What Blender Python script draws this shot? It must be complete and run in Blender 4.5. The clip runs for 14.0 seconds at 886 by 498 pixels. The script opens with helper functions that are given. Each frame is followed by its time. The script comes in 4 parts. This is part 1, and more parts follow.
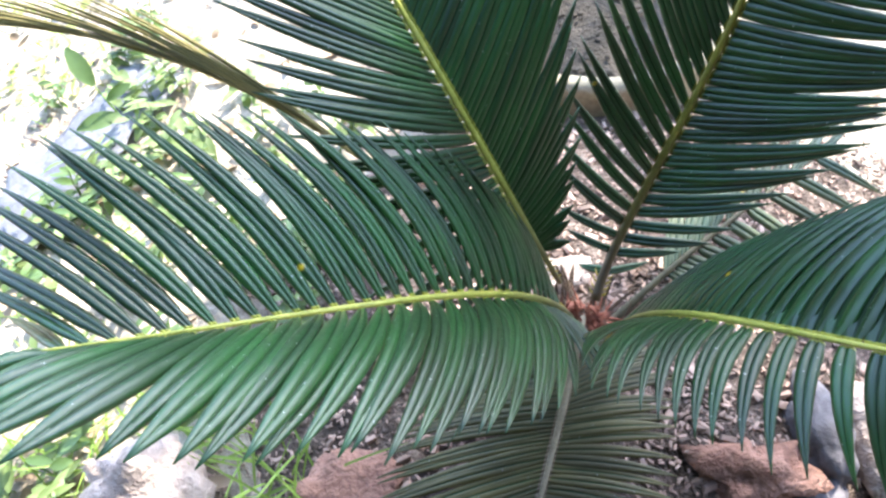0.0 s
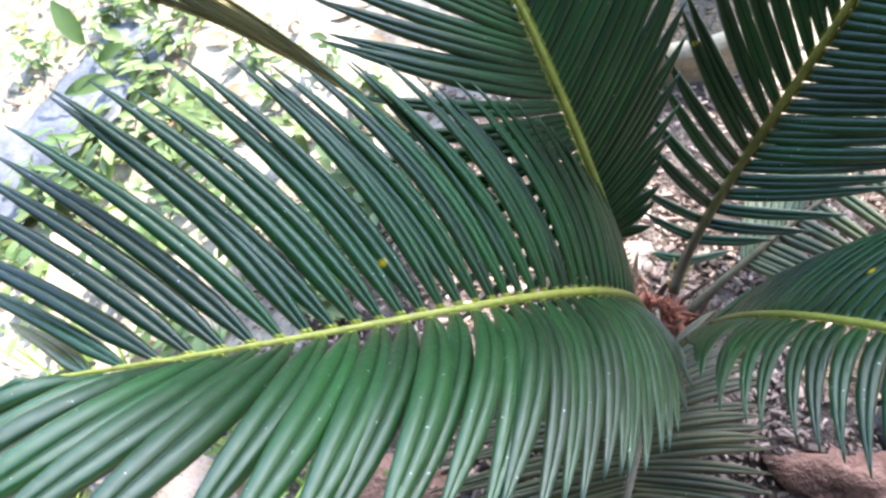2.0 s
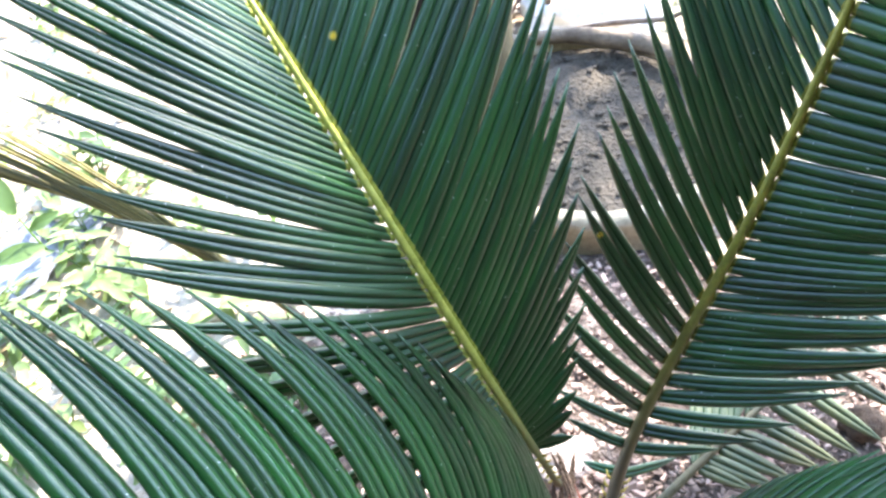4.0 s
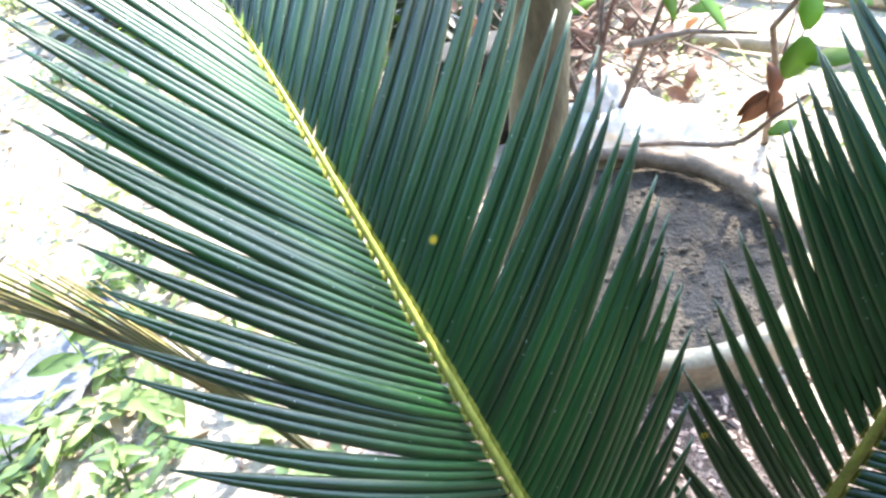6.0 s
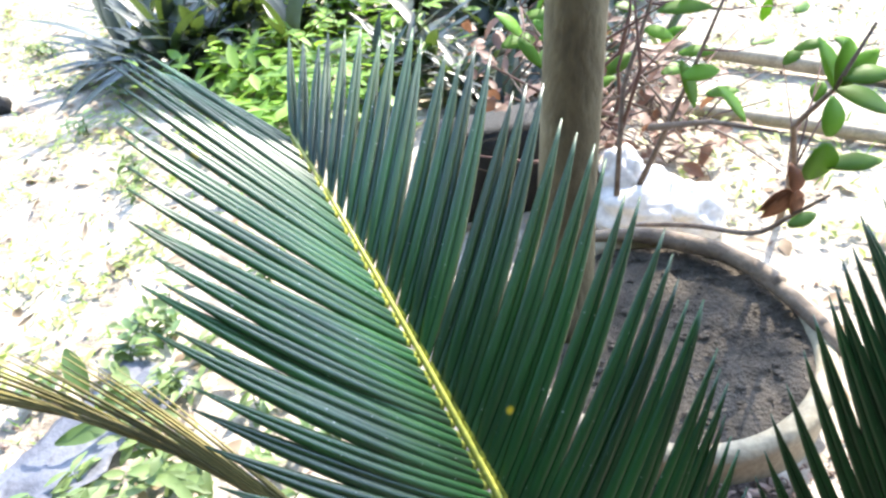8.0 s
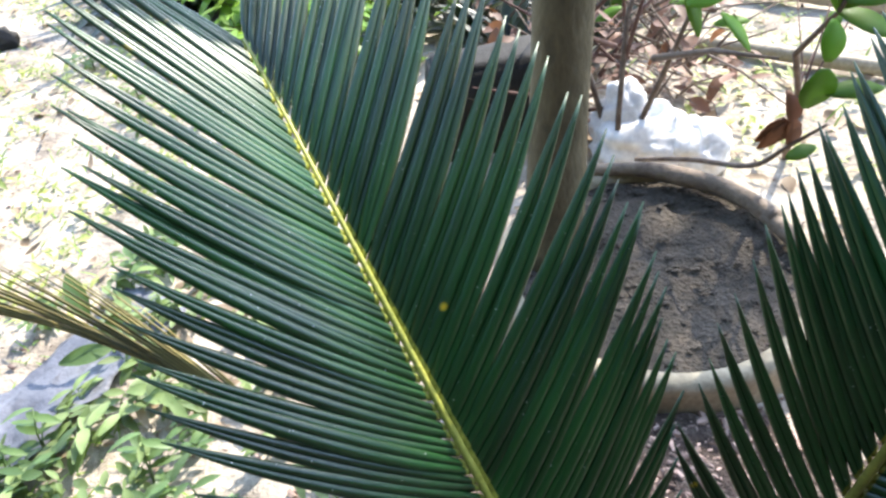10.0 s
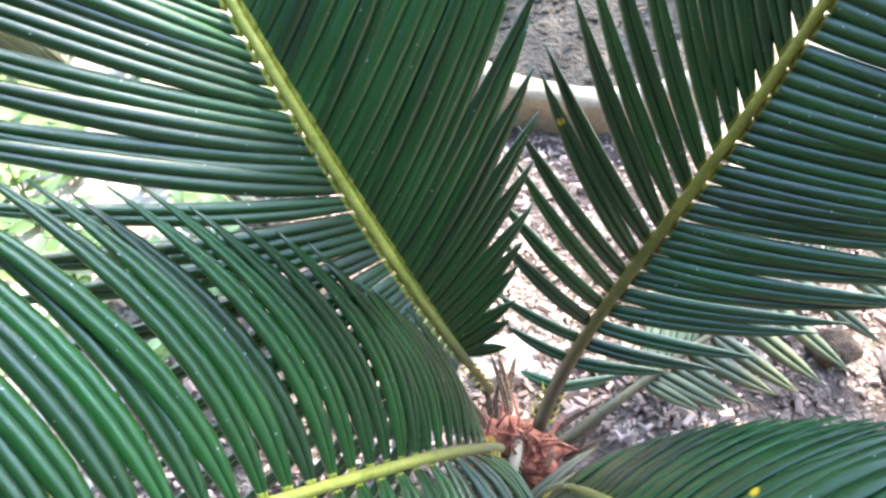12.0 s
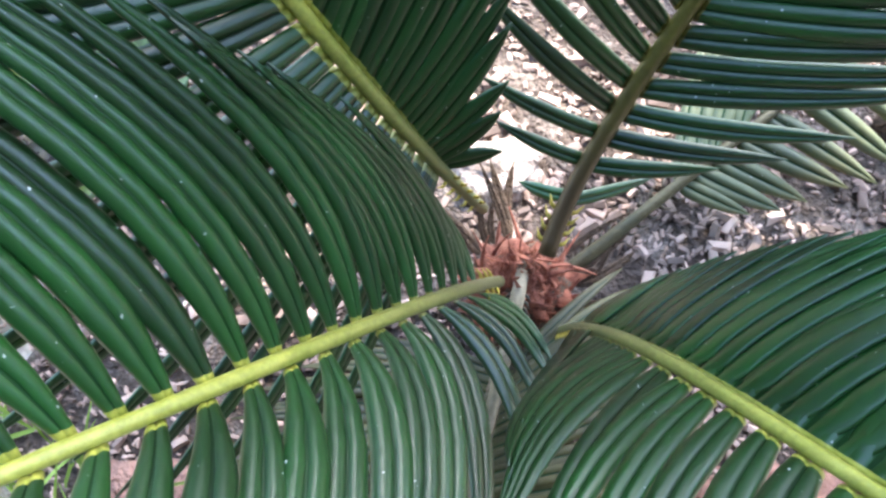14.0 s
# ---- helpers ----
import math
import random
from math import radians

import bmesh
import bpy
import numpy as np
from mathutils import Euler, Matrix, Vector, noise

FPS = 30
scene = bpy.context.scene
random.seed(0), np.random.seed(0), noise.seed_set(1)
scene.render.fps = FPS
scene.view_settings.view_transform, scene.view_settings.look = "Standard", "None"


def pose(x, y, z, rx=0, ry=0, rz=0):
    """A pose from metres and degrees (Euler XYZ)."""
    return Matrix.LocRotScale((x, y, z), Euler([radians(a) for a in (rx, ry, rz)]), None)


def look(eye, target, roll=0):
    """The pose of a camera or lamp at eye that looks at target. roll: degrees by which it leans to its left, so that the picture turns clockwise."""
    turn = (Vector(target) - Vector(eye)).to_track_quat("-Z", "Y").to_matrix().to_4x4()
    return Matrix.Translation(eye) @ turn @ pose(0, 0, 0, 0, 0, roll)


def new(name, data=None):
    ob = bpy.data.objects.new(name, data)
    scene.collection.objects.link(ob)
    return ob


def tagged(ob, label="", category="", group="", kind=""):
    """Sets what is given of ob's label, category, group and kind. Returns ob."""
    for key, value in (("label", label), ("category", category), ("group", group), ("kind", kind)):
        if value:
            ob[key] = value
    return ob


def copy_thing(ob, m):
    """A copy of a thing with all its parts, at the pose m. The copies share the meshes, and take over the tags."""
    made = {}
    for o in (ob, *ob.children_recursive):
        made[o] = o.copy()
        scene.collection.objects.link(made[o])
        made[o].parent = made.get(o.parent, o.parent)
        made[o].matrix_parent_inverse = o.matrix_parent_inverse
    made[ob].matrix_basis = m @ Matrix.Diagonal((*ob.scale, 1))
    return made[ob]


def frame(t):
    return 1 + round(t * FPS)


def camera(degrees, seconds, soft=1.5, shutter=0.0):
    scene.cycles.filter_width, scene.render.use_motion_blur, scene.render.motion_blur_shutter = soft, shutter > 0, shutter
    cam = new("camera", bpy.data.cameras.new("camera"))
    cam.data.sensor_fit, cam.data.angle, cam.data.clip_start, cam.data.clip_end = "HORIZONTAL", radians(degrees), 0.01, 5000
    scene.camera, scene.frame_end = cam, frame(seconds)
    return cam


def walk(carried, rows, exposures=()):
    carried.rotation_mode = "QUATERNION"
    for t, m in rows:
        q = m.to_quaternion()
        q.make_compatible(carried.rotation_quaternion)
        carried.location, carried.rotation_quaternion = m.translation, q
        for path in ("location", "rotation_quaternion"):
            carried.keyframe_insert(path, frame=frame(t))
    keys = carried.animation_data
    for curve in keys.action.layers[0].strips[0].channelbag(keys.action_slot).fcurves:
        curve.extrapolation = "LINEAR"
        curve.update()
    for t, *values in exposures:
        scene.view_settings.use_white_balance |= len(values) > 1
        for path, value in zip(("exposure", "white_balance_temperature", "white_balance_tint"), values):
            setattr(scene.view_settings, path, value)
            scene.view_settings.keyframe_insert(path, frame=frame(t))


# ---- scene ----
cam = camera(68.2, 14.0, soft=2.6)
PATH = [
    (0, (-0.089, -0.3084, 0.6998), (-0.2162, 0.7951, -0.9632), -14.2),
    (0.5, (-0.089, -0.281, 0.6859), (-0.1777, 0.7392, -1.0319), -12.94),
    (1, (-0.1506, -0.2713, 0.6724), (-0.2896, 0.7194, -1.0591), -14.45),
    (1.5, (-0.1811, -0.2685, 0.6623), (-0.3255, 0.7311, -1.0633), -13.98),
    (2, (-0.1612, -0.2485, 0.6433), (-0.2451, 0.7854, -1.0665), -12.03),
    (2.5, (-0.1084, -0.2167, 0.6173), (-0.1392, 0.9084, -1.0357), -10.04),
    (2.7, (-0.092, -0.2022, 0.6042), (-0.1141, 0.9699, -1.0163), -9.96),
    (4.8, (-0.074, -0.149, 0.622), (-0.097, 1.27, -0.788), -9),
    (5, (-0.0966, -0.1292, 0.6273), (-0.1332, 1.3015, -0.7699), -8.48),
    (5.5, (-0.1013, -0.1098, 0.63), (-0.1932, 1.3728, -0.7088), -9.84),
    (6, (-0.1058, -0.1002, 0.6419), (-0.1545, 1.4248, -0.6518), -8.59),
    (6.5, (-0.1209, -0.0912, 0.6706), (-0.1651, 1.4645, -0.5856), -7.51),
    (7, (-0.139, -0.0705, 0.7011), (-0.1562, 1.5173, -0.5153), -6.75),
    (9.5, (-0.1213, -0.0699, 0.7214), (-0.2194, 1.4814, -0.5372), -7.63),
    (10, (-0.0954, -0.0892, 0.6926), (-0.2095, 1.3968, -0.6413), -8.17),
    (10.5, (-0.0819, -0.1009, 0.6546), (-0.1642, 1.2894, -0.7815), -7.57),
    (11, (-0.0571, -0.1175, 0.6373), (-0.233, 1.1546, -0.897), -10.79),
    (11.5, (-0.0407, -0.12, 0.6032), (-0.1716, 1.1095, -0.9692), -9.11),
    (12, (-0.0314, -0.1219, 0.5568), (-0.0858, 0.9037, -1.1599), -6.58),
    (12.5, (-0.0231, -0.1205, 0.5237), (-0.0102, 0.7535, -1.2743), -4.01),
    (13, (-0.0201, -0.1152, 0.4799), (0.0472, 0.649, -1.3676), -1.11),
    (13.5, (-0.0258, -0.094, 0.4556), (0.0884, 0.5321, -1.4405), 3.4),
    (14, (-0.0241, -0.0806, 0.4425), (-0.1203, 0.4393, -1.486), -17.9),
]
walk(cam, [(t, look(eye, target, roll)) for t, eye, target, roll in PATH],
     exposures=[(0, 3.25), (1.5, 2.95), (2.7, 3.4), (5, 3.83), (6, 3.48), (7.2, 3.27), (9.5, 2.35), (10, 2.52), (10.5, 2.9), (11.5, 3.78), (12.3, 3.93), (13, 3.7), (14, 3.5)])

# ---- world, sun, exposure ----
SUN_FROM = Vector((0.42, 0.62, 0.66)).normalized()
world = bpy.data.worlds.new("world")
scene.world = world
world.use_nodes = True
wn = world.node_tree
sky = wn.nodes.new("ShaderNodeTexSky")
sky.sky_type = "NISHITA"
sky.sun_disc = False
sky.dust_density = 0.9
sky.sun_elevation = math.asin(SUN_FROM.z)
sky.sun_rotation = math.atan2(SUN_FROM.x, SUN_FROM.y)
wn.links.new(sky.outputs[0], wn.nodes["Background"].inputs[0])
wn.nodes["Background"].inputs[1].default_value = 0.15
sun = new("sun", bpy.data.lights.new("sun", "SUN"))
sun.data.energy, sun.data.angle, sun.data.color = 2.0, radians(0.5), (1.0, 0.93, 0.82)
sun.matrix_basis = look((0, 0, 0), -SUN_FROM)


# ---- materials ----
def nodes_of(name):
    m = bpy.data.materials.new(name)
    m.use_nodes = True
    return m, m.node_tree, m.node_tree.nodes["Principled BSDF"]


def ramp(tree, fac, stops):
    r = tree.nodes.new("ShaderNodeValToRGB")
    while len(r.color_ramp.elements) < len(stops):
        r.color_ramp.elements.new(0.5)
    for e, (p, c) in zip(r.color_ramp.elements, stops):
        e.position, e.color = p, (*c, 1)
    tree.links.new(fac, r.inputs[0])
    return r.outputs[0]


def noise_tex(tree, scale, detail=4.0, rough=0.6, stretch=None):
    co = tree.nodes.new("ShaderNodeTexCoord")
    n = tree.nodes.new("ShaderNodeTexNoise")
    n.inputs["Scale"].default_value = scale
    n.inputs["Detail"].default_value = detail
    n.inputs["Roughness"].default_value = rough
    src = co.outputs["Object"]
    if stretch:
        mp = tree.nodes.new("ShaderNodeMapping")
        mp.inputs["Scale"].default_value = stretch
        tree.links.new(src, mp.inputs[0])
        src = mp.outputs[0]
    tree.links.new(src, n.inputs["Vector"])
    return n.outputs[0]


def mix(tree, fac, a, b, blend="MIX"):
    m = tree.nodes.new("ShaderNodeMix")
    m.data_type, m.blend_type = "RGBA", blend
    for slot, v in ((0, fac), (6, a), (7, b)):
        if isinstance(v, bpy.types.NodeSocket):
            tree.links.new(v, m.inputs[slot])
        else:
            m.inputs[slot].default_value = v if slot == 0 else (*v, 1)
    return m.outputs[2]


def bump(tree, bsdf, height, strength, distance=0.002):
    b = tree.nodes.new("ShaderNodeBump")
    b.inputs["Strength"].default_value = strength
    b.inputs["Distance"].default_value = distance
    tree.links.new(height, b.inputs["Height"])
    tree.links.new(b.outputs[0], bsdf.inputs["Normal"])


def leaf_material(name, dark, light, rough=0.35, glow=0.25, spots=None, island=False, trans=None, shine=0.5):
    """Leaf surface: mottled green, a share of light let through, a waxy gloss."""
    m, t, b = nodes_of(name)
    big = noise_tex(t, 9.0)
    col = ramp(t, big, ((0.3, dark), (0.75, light)))
    if island:
        rnd = t.nodes.new("ShaderNodeNewGeometry").outputs["Random Per Island"]
    else:
        rnd = t.nodes.new("ShaderNodeObjectInfo").outputs["Random"]
    hsv = t.nodes.new("ShaderNodeHueSaturation")
    mr = t.nodes.new("ShaderNodeMapRange")
    mr.inputs[3].default_value, mr.inputs[4].default_value = (0.35, 1.9) if glow == 0.0 else (0.65, 1.4)
    t.links.new(rnd, mr.inputs[0])
    t.links.new(mr.outputs[0], hsv.inputs["Value"])
    t.links.new(col, hsv.inputs["Color"])
    col = hsv.outputs[0]
    fine = noise_tex(t, 260.0, 3.0)
    if spots:
        v = t.nodes.new("ShaderNodeTexVoronoi")
        v.inputs["Scale"].default_value = 34.0
        co = t.nodes.new("ShaderNodeTexCoord")
        t.links.new(co.outputs["Object"], v.inputs["Vector"])
        near = ramp(t, v.outputs["Distance"], ((0.05, (1, 1, 1)), (0.11, (0, 0, 0))))
        sep = t.nodes.new("ShaderNodeSeparateColor")
        t.links.new(v.outputs["Color"], sep.inputs[0])
        rare = ramp(t, sep.outputs[0], ((0.955, (0, 0, 0)), (0.965, (1, 1, 1))))
        both = mix(t, 1.0, near, rare, "MULTIPLY")
        col = mix(t, both, col, spots)
        pale = ramp(t, noise_tex(t, 420.0, 1.0), ((0.76, (0, 0, 0)), (0.79, (1, 1, 1))))
        col = mix(t, pale, col, (0.45, 0.5, 0.45))
    t.links.new(col, b.inputs["Base Color"])
    t.links.new(ramp(t, fine, ((0.3, (rough - 0.06,) * 3), (0.7, (rough + 0.1,) * 3))), b.inputs["Roughness"])
    b.inputs["Specular IOR Level"].default_value = shine
    bump(t, b, fine, 0.05, 0.0005)
    tr = t.nodes.new("ShaderNodeBsdfTranslucent")
    if trans:
        tr.inputs[0].default_value = (*trans, 1)
    else:
        t.links.new(mix(t, 0.6, col, (0.35, 0.55, 0.06), "MIX"), tr.inputs[0])
    ms = t.nodes.new("ShaderNodeMixShader")
    ms.inputs[0].default_value = glow
    out = t.nodes["Material Output"]
    t.links.new(b.outputs[0], ms.inputs[1])
    t.links.new(tr.outputs[0], ms.inputs[2])
    t.links.new(ms.outputs[0], out.inputs[0])
    return m


def plain_material(name, a, b_col, scale=30.0, rough=0.8, relief=0.5, dist=0.003, stretch=None, c_col=None):
    """A rough natural surface of two or three colours at two scales."""
    m, t, b = nodes_of(name)
    n1 = noise_tex(t, scale, 5.0, 0.65, stretch)
    n2 = noise_tex(t, scale * 7, 3.0, 0.6, stretch)
    stops = [(0.3, a), (0.7, b_col)] if c_col is None else [(0.25, a), (0.5, b_col), (0.75, c_col)]
    col = ramp(t, n1, stops)
    col = mix(t, 0.35, col, ramp(t, n2, ((0.3, (0.35,) * 3), (0.7, (1.3,) * 3))), "MULTIPLY")
    t.links.new(col, b.inputs["Base Color"])
    b.inputs["Roughness"].default_value = rough
    h = t.nodes.new("ShaderNodeMath")
    h.operation = "ADD"
    t.links.new(n1, h.inputs[0])
    t.links.new(n2, h.inputs[1])
    bump(t, b, h.outputs[0], relief, dist)
    return m


LEAFLET = leaf_material("cycad_leaflet", (0.0045, 0.030, 0.004), (0.010, 0.077, 0.010), 0.38, 0.05, (0.75, 0.5, 0.02), trans=(0.08, 0.34, 0.05), shine=0.85)
# Midrib channel, coloured darker than the blade to deepen the groove's shade.
MIDRIB = leaf_material("leaflet_midrib", (0.004, 0.019, 0.004), (0.008, 0.045, 0.009), 0.42, 0.04, trans=(0.06, 0.25, 0.05), shine=0.3)
LEAFLET_OLD = leaf_material("faded_leaflet", (0.036, 0.036, 0.018), (0.13, 0.108, 0.036), 0.5, 0.12, (0.4, 0.3, 0.03))
LEAFLET_PALE = leaf_material("pale_leaflet", (0.045, 0.085, 0.06), (0.16, 0.16, 0.075), 0.5, 0.15, (0.4, 0.3, 0.03))
LEAFLET_DRY = leaf_material("yellowed_leaflet", (0.13, 0.11, 0.03), (0.30, 0.24, 0.08), 0.5, 0.15)
RACHIS = plain_material("rachis_skin", (0.30, 0.32, 0.045), (0.53, 0.51, 0.10), 60, 0.42, 0.2, 0.001)


def dull_foot(m, reach, colour):
    """Stalks turn from a dull skin at the foot to yellow higher up."""
    t = m.node_tree
    b = t.nodes["Principled BSDF"]
    old = b.inputs["Base Color"].links[0].from_socket
    co = t.nodes.new("ShaderNodeTexCoord")
    d = t.nodes.new("ShaderNodeVectorMath")
    d.operation = "DISTANCE"
    d.inputs[1].default_value = (0, 0, 0.06)
    t.links.new(co.outputs["Object"], d.inputs[0])
    f = t.nodes.new("ShaderNodeMapRange")
    f.inputs[1].default_value, f.inputs[2].default_value = 0.07, reach
    t.links.new(d.outputs["Value"], f.inputs[0])
    t.links.new(mix(t, f.outputs[0], colour, old), b.inputs["Base Color"])


dull_foot(RACHIS, 0.21, (0.17, 0.165, 0.075))
# Darker copy of the stalk skin: olive, with the backlit frond's shade in its colour.
RACHIS_DARK = plain_material("olive_backlit_rachis_skin", (0.13, 0.125, 0.018), (0.28, 0.25, 0.035), 60, 0.42, 0.2, 0.001)
dull_foot(RACHIS_DARK, 0.25, (0.07, 0.042, 0.018))
RACHIS_DULL = plain_material("dull_rachis_skin", (0.055, 0.05, 0.022), (0.12, 0.10, 0.05), 60, 0.6, 0.3, 0.001)
RACHIS_TAN = plain_material("tan_rachis_skin", (0.17, 0.135, 0.085), (0.32, 0.26, 0.18), 60, 0.7, 0.3, 0.001)
RACHIS_OLD = plain_material("old_rachis_skin", (0.024, 0.017, 0.009), (0.06, 0.042, 0.022), 60, 0.6, 0.3, 0.001)
SPINE = plain_material("leaf_spine", (0.36, 0.25, 0.03), (0.52, 0.40, 0.06), 90, 0.5, 0.1, 0.001)
WOOL = plain_material("crown_wool", (0.12, 0.022, 0.012), (0.46, 0.17, 0.10), 110, 0.9, 0.5, 0.001)
CAUDEX = plain_material("caudex_bark", (0.05, 0.03, 0.02), (0.16, 0.10, 0.06), 60, 0.9, 0.8, 0.004)
SOIL = plain_material("garden_soil", (0.09, 0.07, 0.055), (0.42, 0.36, 0.29), 9, 0.95, 0.9, 0.008, c_col=(0.66, 0.60, 0.51))
BED = plain_material("bed_soil", (0.03, 0.02, 0.016), (0.12, 0.085, 0.068), 34, 0.95, 1.0, 0.012, c_col=(0.42, 0.34, 0.29))
POT_SOIL = plain_material("pot_soil", (0.03, 0.026, 0.02), (0.13, 0.105, 0.08), 22, 0.95, 1.0, 0.010)
CONCRETE = plain_material("pot_cement", (0.30, 0.25, 0.17), (0.50, 0.43, 0.30), 16, 0.85, 0.5, 0.003)
BARK = plain_material("trunk_bark", (0.05, 0.04, 0.02), (0.13, 0.105, 0.055), 16, 0.85, 0.7, 0.004, (1, 1, 0.4), c_col=(0.22, 0.19, 0.115))
WOOD = plain_material("dead_wood", (0.12, 0.085, 0.06), (0.34, 0.26, 0.19), 18, 0.85, 0.6, 0.003)
RED_TWIG = plain_material("red_twig_bark", (0.08, 0.04, 0.032), (0.20, 0.11, 0.09), 40, 0.8, 0.4, 0.002)
PALE_WOOD = plain_material("pale_bamboo", (0.34, 0.28, 0.20), (0.58, 0.50, 0.38), 18, 0.7, 0.4, 0.003)
TWIG = plain_material("twig_bark", (0.09, 0.06, 0.045), (0.24, 0.18, 0.14), 40, 0.8, 0.4, 0.002)
BAG = plain_material("bag_plastic", (0.80, 0.76, 0.73), (0.90, 0.87, 0.84), 9, 0.6, 0.06, 0.002)
ROCK = plain_material("pale_rock", (0.36, 0.27, 0.23), (0.60, 0.50, 0.45), 14, 0.85, 0.9, 0.008)
GREY_ROCK = plain_material("grey_rock", (0.06, 0.055, 0.065), (0.19, 0.175, 0.19), 14, 0.85, 0.6, 0.004)
SLAB = plain_material("red_stone", (0.18, 0.085, 0.06), (0.38, 0.21, 0.16), 20, 0.85, 0.9, 0.007)
SHEET = plain_material("grey_plastic", (0.10, 0.105, 0.13), (0.20, 0.205, 0.235), 9, 0.5, 0.5, 0.006)
HERB = leaf_material("herb_leaf", (0.12, 0.24, 0.03), (0.29, 0.46, 0.07), 0.45, 0.4, island=True)
WEED = leaf_material("weed_leaf", (0.045, 0.09, 0.028), (0.13, 0.20, 0.07), 0.4, 0.22, island=True)
PALE_HERB = leaf_material("pale_herb_leaf", (0.10, 0.16, 0.05), (0.26, 0.32, 0.13), 0.45, 0.25, island=True)
SHRUB = leaf_material("shrub_leaf", (0.07, 0.19, 0.015), (0.22, 0.42, 0.04), 0.5, 0.45)
# Dark grey-green strap leaves, darkened further so the colour carries their shade.
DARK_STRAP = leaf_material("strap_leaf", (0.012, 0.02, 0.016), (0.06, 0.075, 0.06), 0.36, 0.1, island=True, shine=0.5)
LITTER = leaf_material("litter_leaf", (0.20, 0.13, 0.08), (0.50, 0.40, 0.28), 0.7, 0.1, island=True, trans=(0.4, 0.25, 0.1))
DEAD = leaf_material("dead_leaf", (0.20, 0.08, 0.04), (0.40, 0.18, 0.09), 0.6, 0.2, trans=(0.5, 0.2, 0.08))
DEAD_MIX = leaf_material("dead_leaf_heap", (0.10, 0.05, 0.035), (0.28, 0.16, 0.11), 0.6, 0.15, island=True, trans=(0.4, 0.18, 0.08))
CHIP = leaf_material("wood_chip", (0.075, 0.042, 0.034), (0.56, 0.41, 0.34), 0.8, 0.0, island=True, trans=(0.1, 0.1, 0.1))
# Near-black that carries the shade of a dark gap; one dark stone shares it.
NEAR_BLACK = plain_material("near_black_surface", (0.005, 0.005, 0.004), (0.018, 0.015, 0.012), 25, 0.8, 0.6, 0.004)
# Near-black so the added, unseen blockers reflect little light onto the fronds.
BLOCKER = plain_material("sky_blocker_skin", (0.012, 0.016, 0.008), (0.028, 0.034, 0.018), 3, 0.9, 0.4, 0.004)
COVER = leaf_material("cover_leaf", (0.25, 0.30, 0.08), (0.50, 0.53, 0.20), 0.5, 0.35, island=True)
GRASS = leaf_material("grass_blade", (0.12, 0.22, 0.03), (0.30, 0.42, 0.08), 0.5, 0.3, island=True)


# ---- mesh helpers ----
def link_mesh(name, bm, material, smooth=True):
    me = bpy.data.meshes.new(name)
    bm.to_mesh(me)
    bm.free()
    me.materials.append(material)
    if smooth:
        for p in me.polygons:
            p.use_smooth = True
    return new(name, me)


def part(name, bm, material, parent, label="", smooth=True):
    ob = link_mesh(name, bm, material, smooth)
    ob.parent = parent
    return tagged(ob, label)


def from_lists(name, verts, faces, material, smooth=True):
    me = bpy.data.meshes.new(name)
    me.from_pydata(verts, [], faces)
    me.materials.append(material)
    if smooth:
        for p in me.polygons:
            p.use_smooth = True
    return new(name, me)


def bez(p, t):
    a, b, c, d = (Vector(v) for v in p)
    return (1 - t) ** 3 * a + 3 * t * (1 - t) ** 2 * b + 3 * t * t * (1 - t) * c + t**3 * d


def bez_dir(p, t):
    return (bez(p, t + 0.01) - bez(p, t - 0.01)).normalized()


def tube(bm, pts, radii, sides=8, cap=True):
    """A tapered round tube along points."""
    rings = []
    side = Vector((1, 0, 0))
    for i, p in enumerate(pts):
        d = (pts[min(i + 1, len(pts) - 1)] - pts[max(i - 1, 0)]).normalized()
        if abs(d.dot(side)) > 0.9:
            side = Vector((0, 1, 0))
        u = (side - d * side.dot(d)).normalized()
        side = u
        w = d.cross(u)
        rings.append([bm.verts.new(p + (u * math.cos(2 * math.pi * k / sides) + w * math.sin(2 * math.pi * k / sides)) * radii[i]) for k in range(sides)])
    for a, b in zip(rings, rings[1:]):
        for k in range(sides):
            bm.faces.new((a[k], a[(k + 1) % sides], b[(k + 1) % sides], b[k]))
    if cap:
        bm.faces.new(rings[0][::-1])
        bm.faces.new(rings[-1])


STEPS = (0.0, 0.018, 0.06, 0.12, 0.19, 0.29, 0.40, 0.52, 0.64, 0.75, 0.85, 0.93, 1.0)


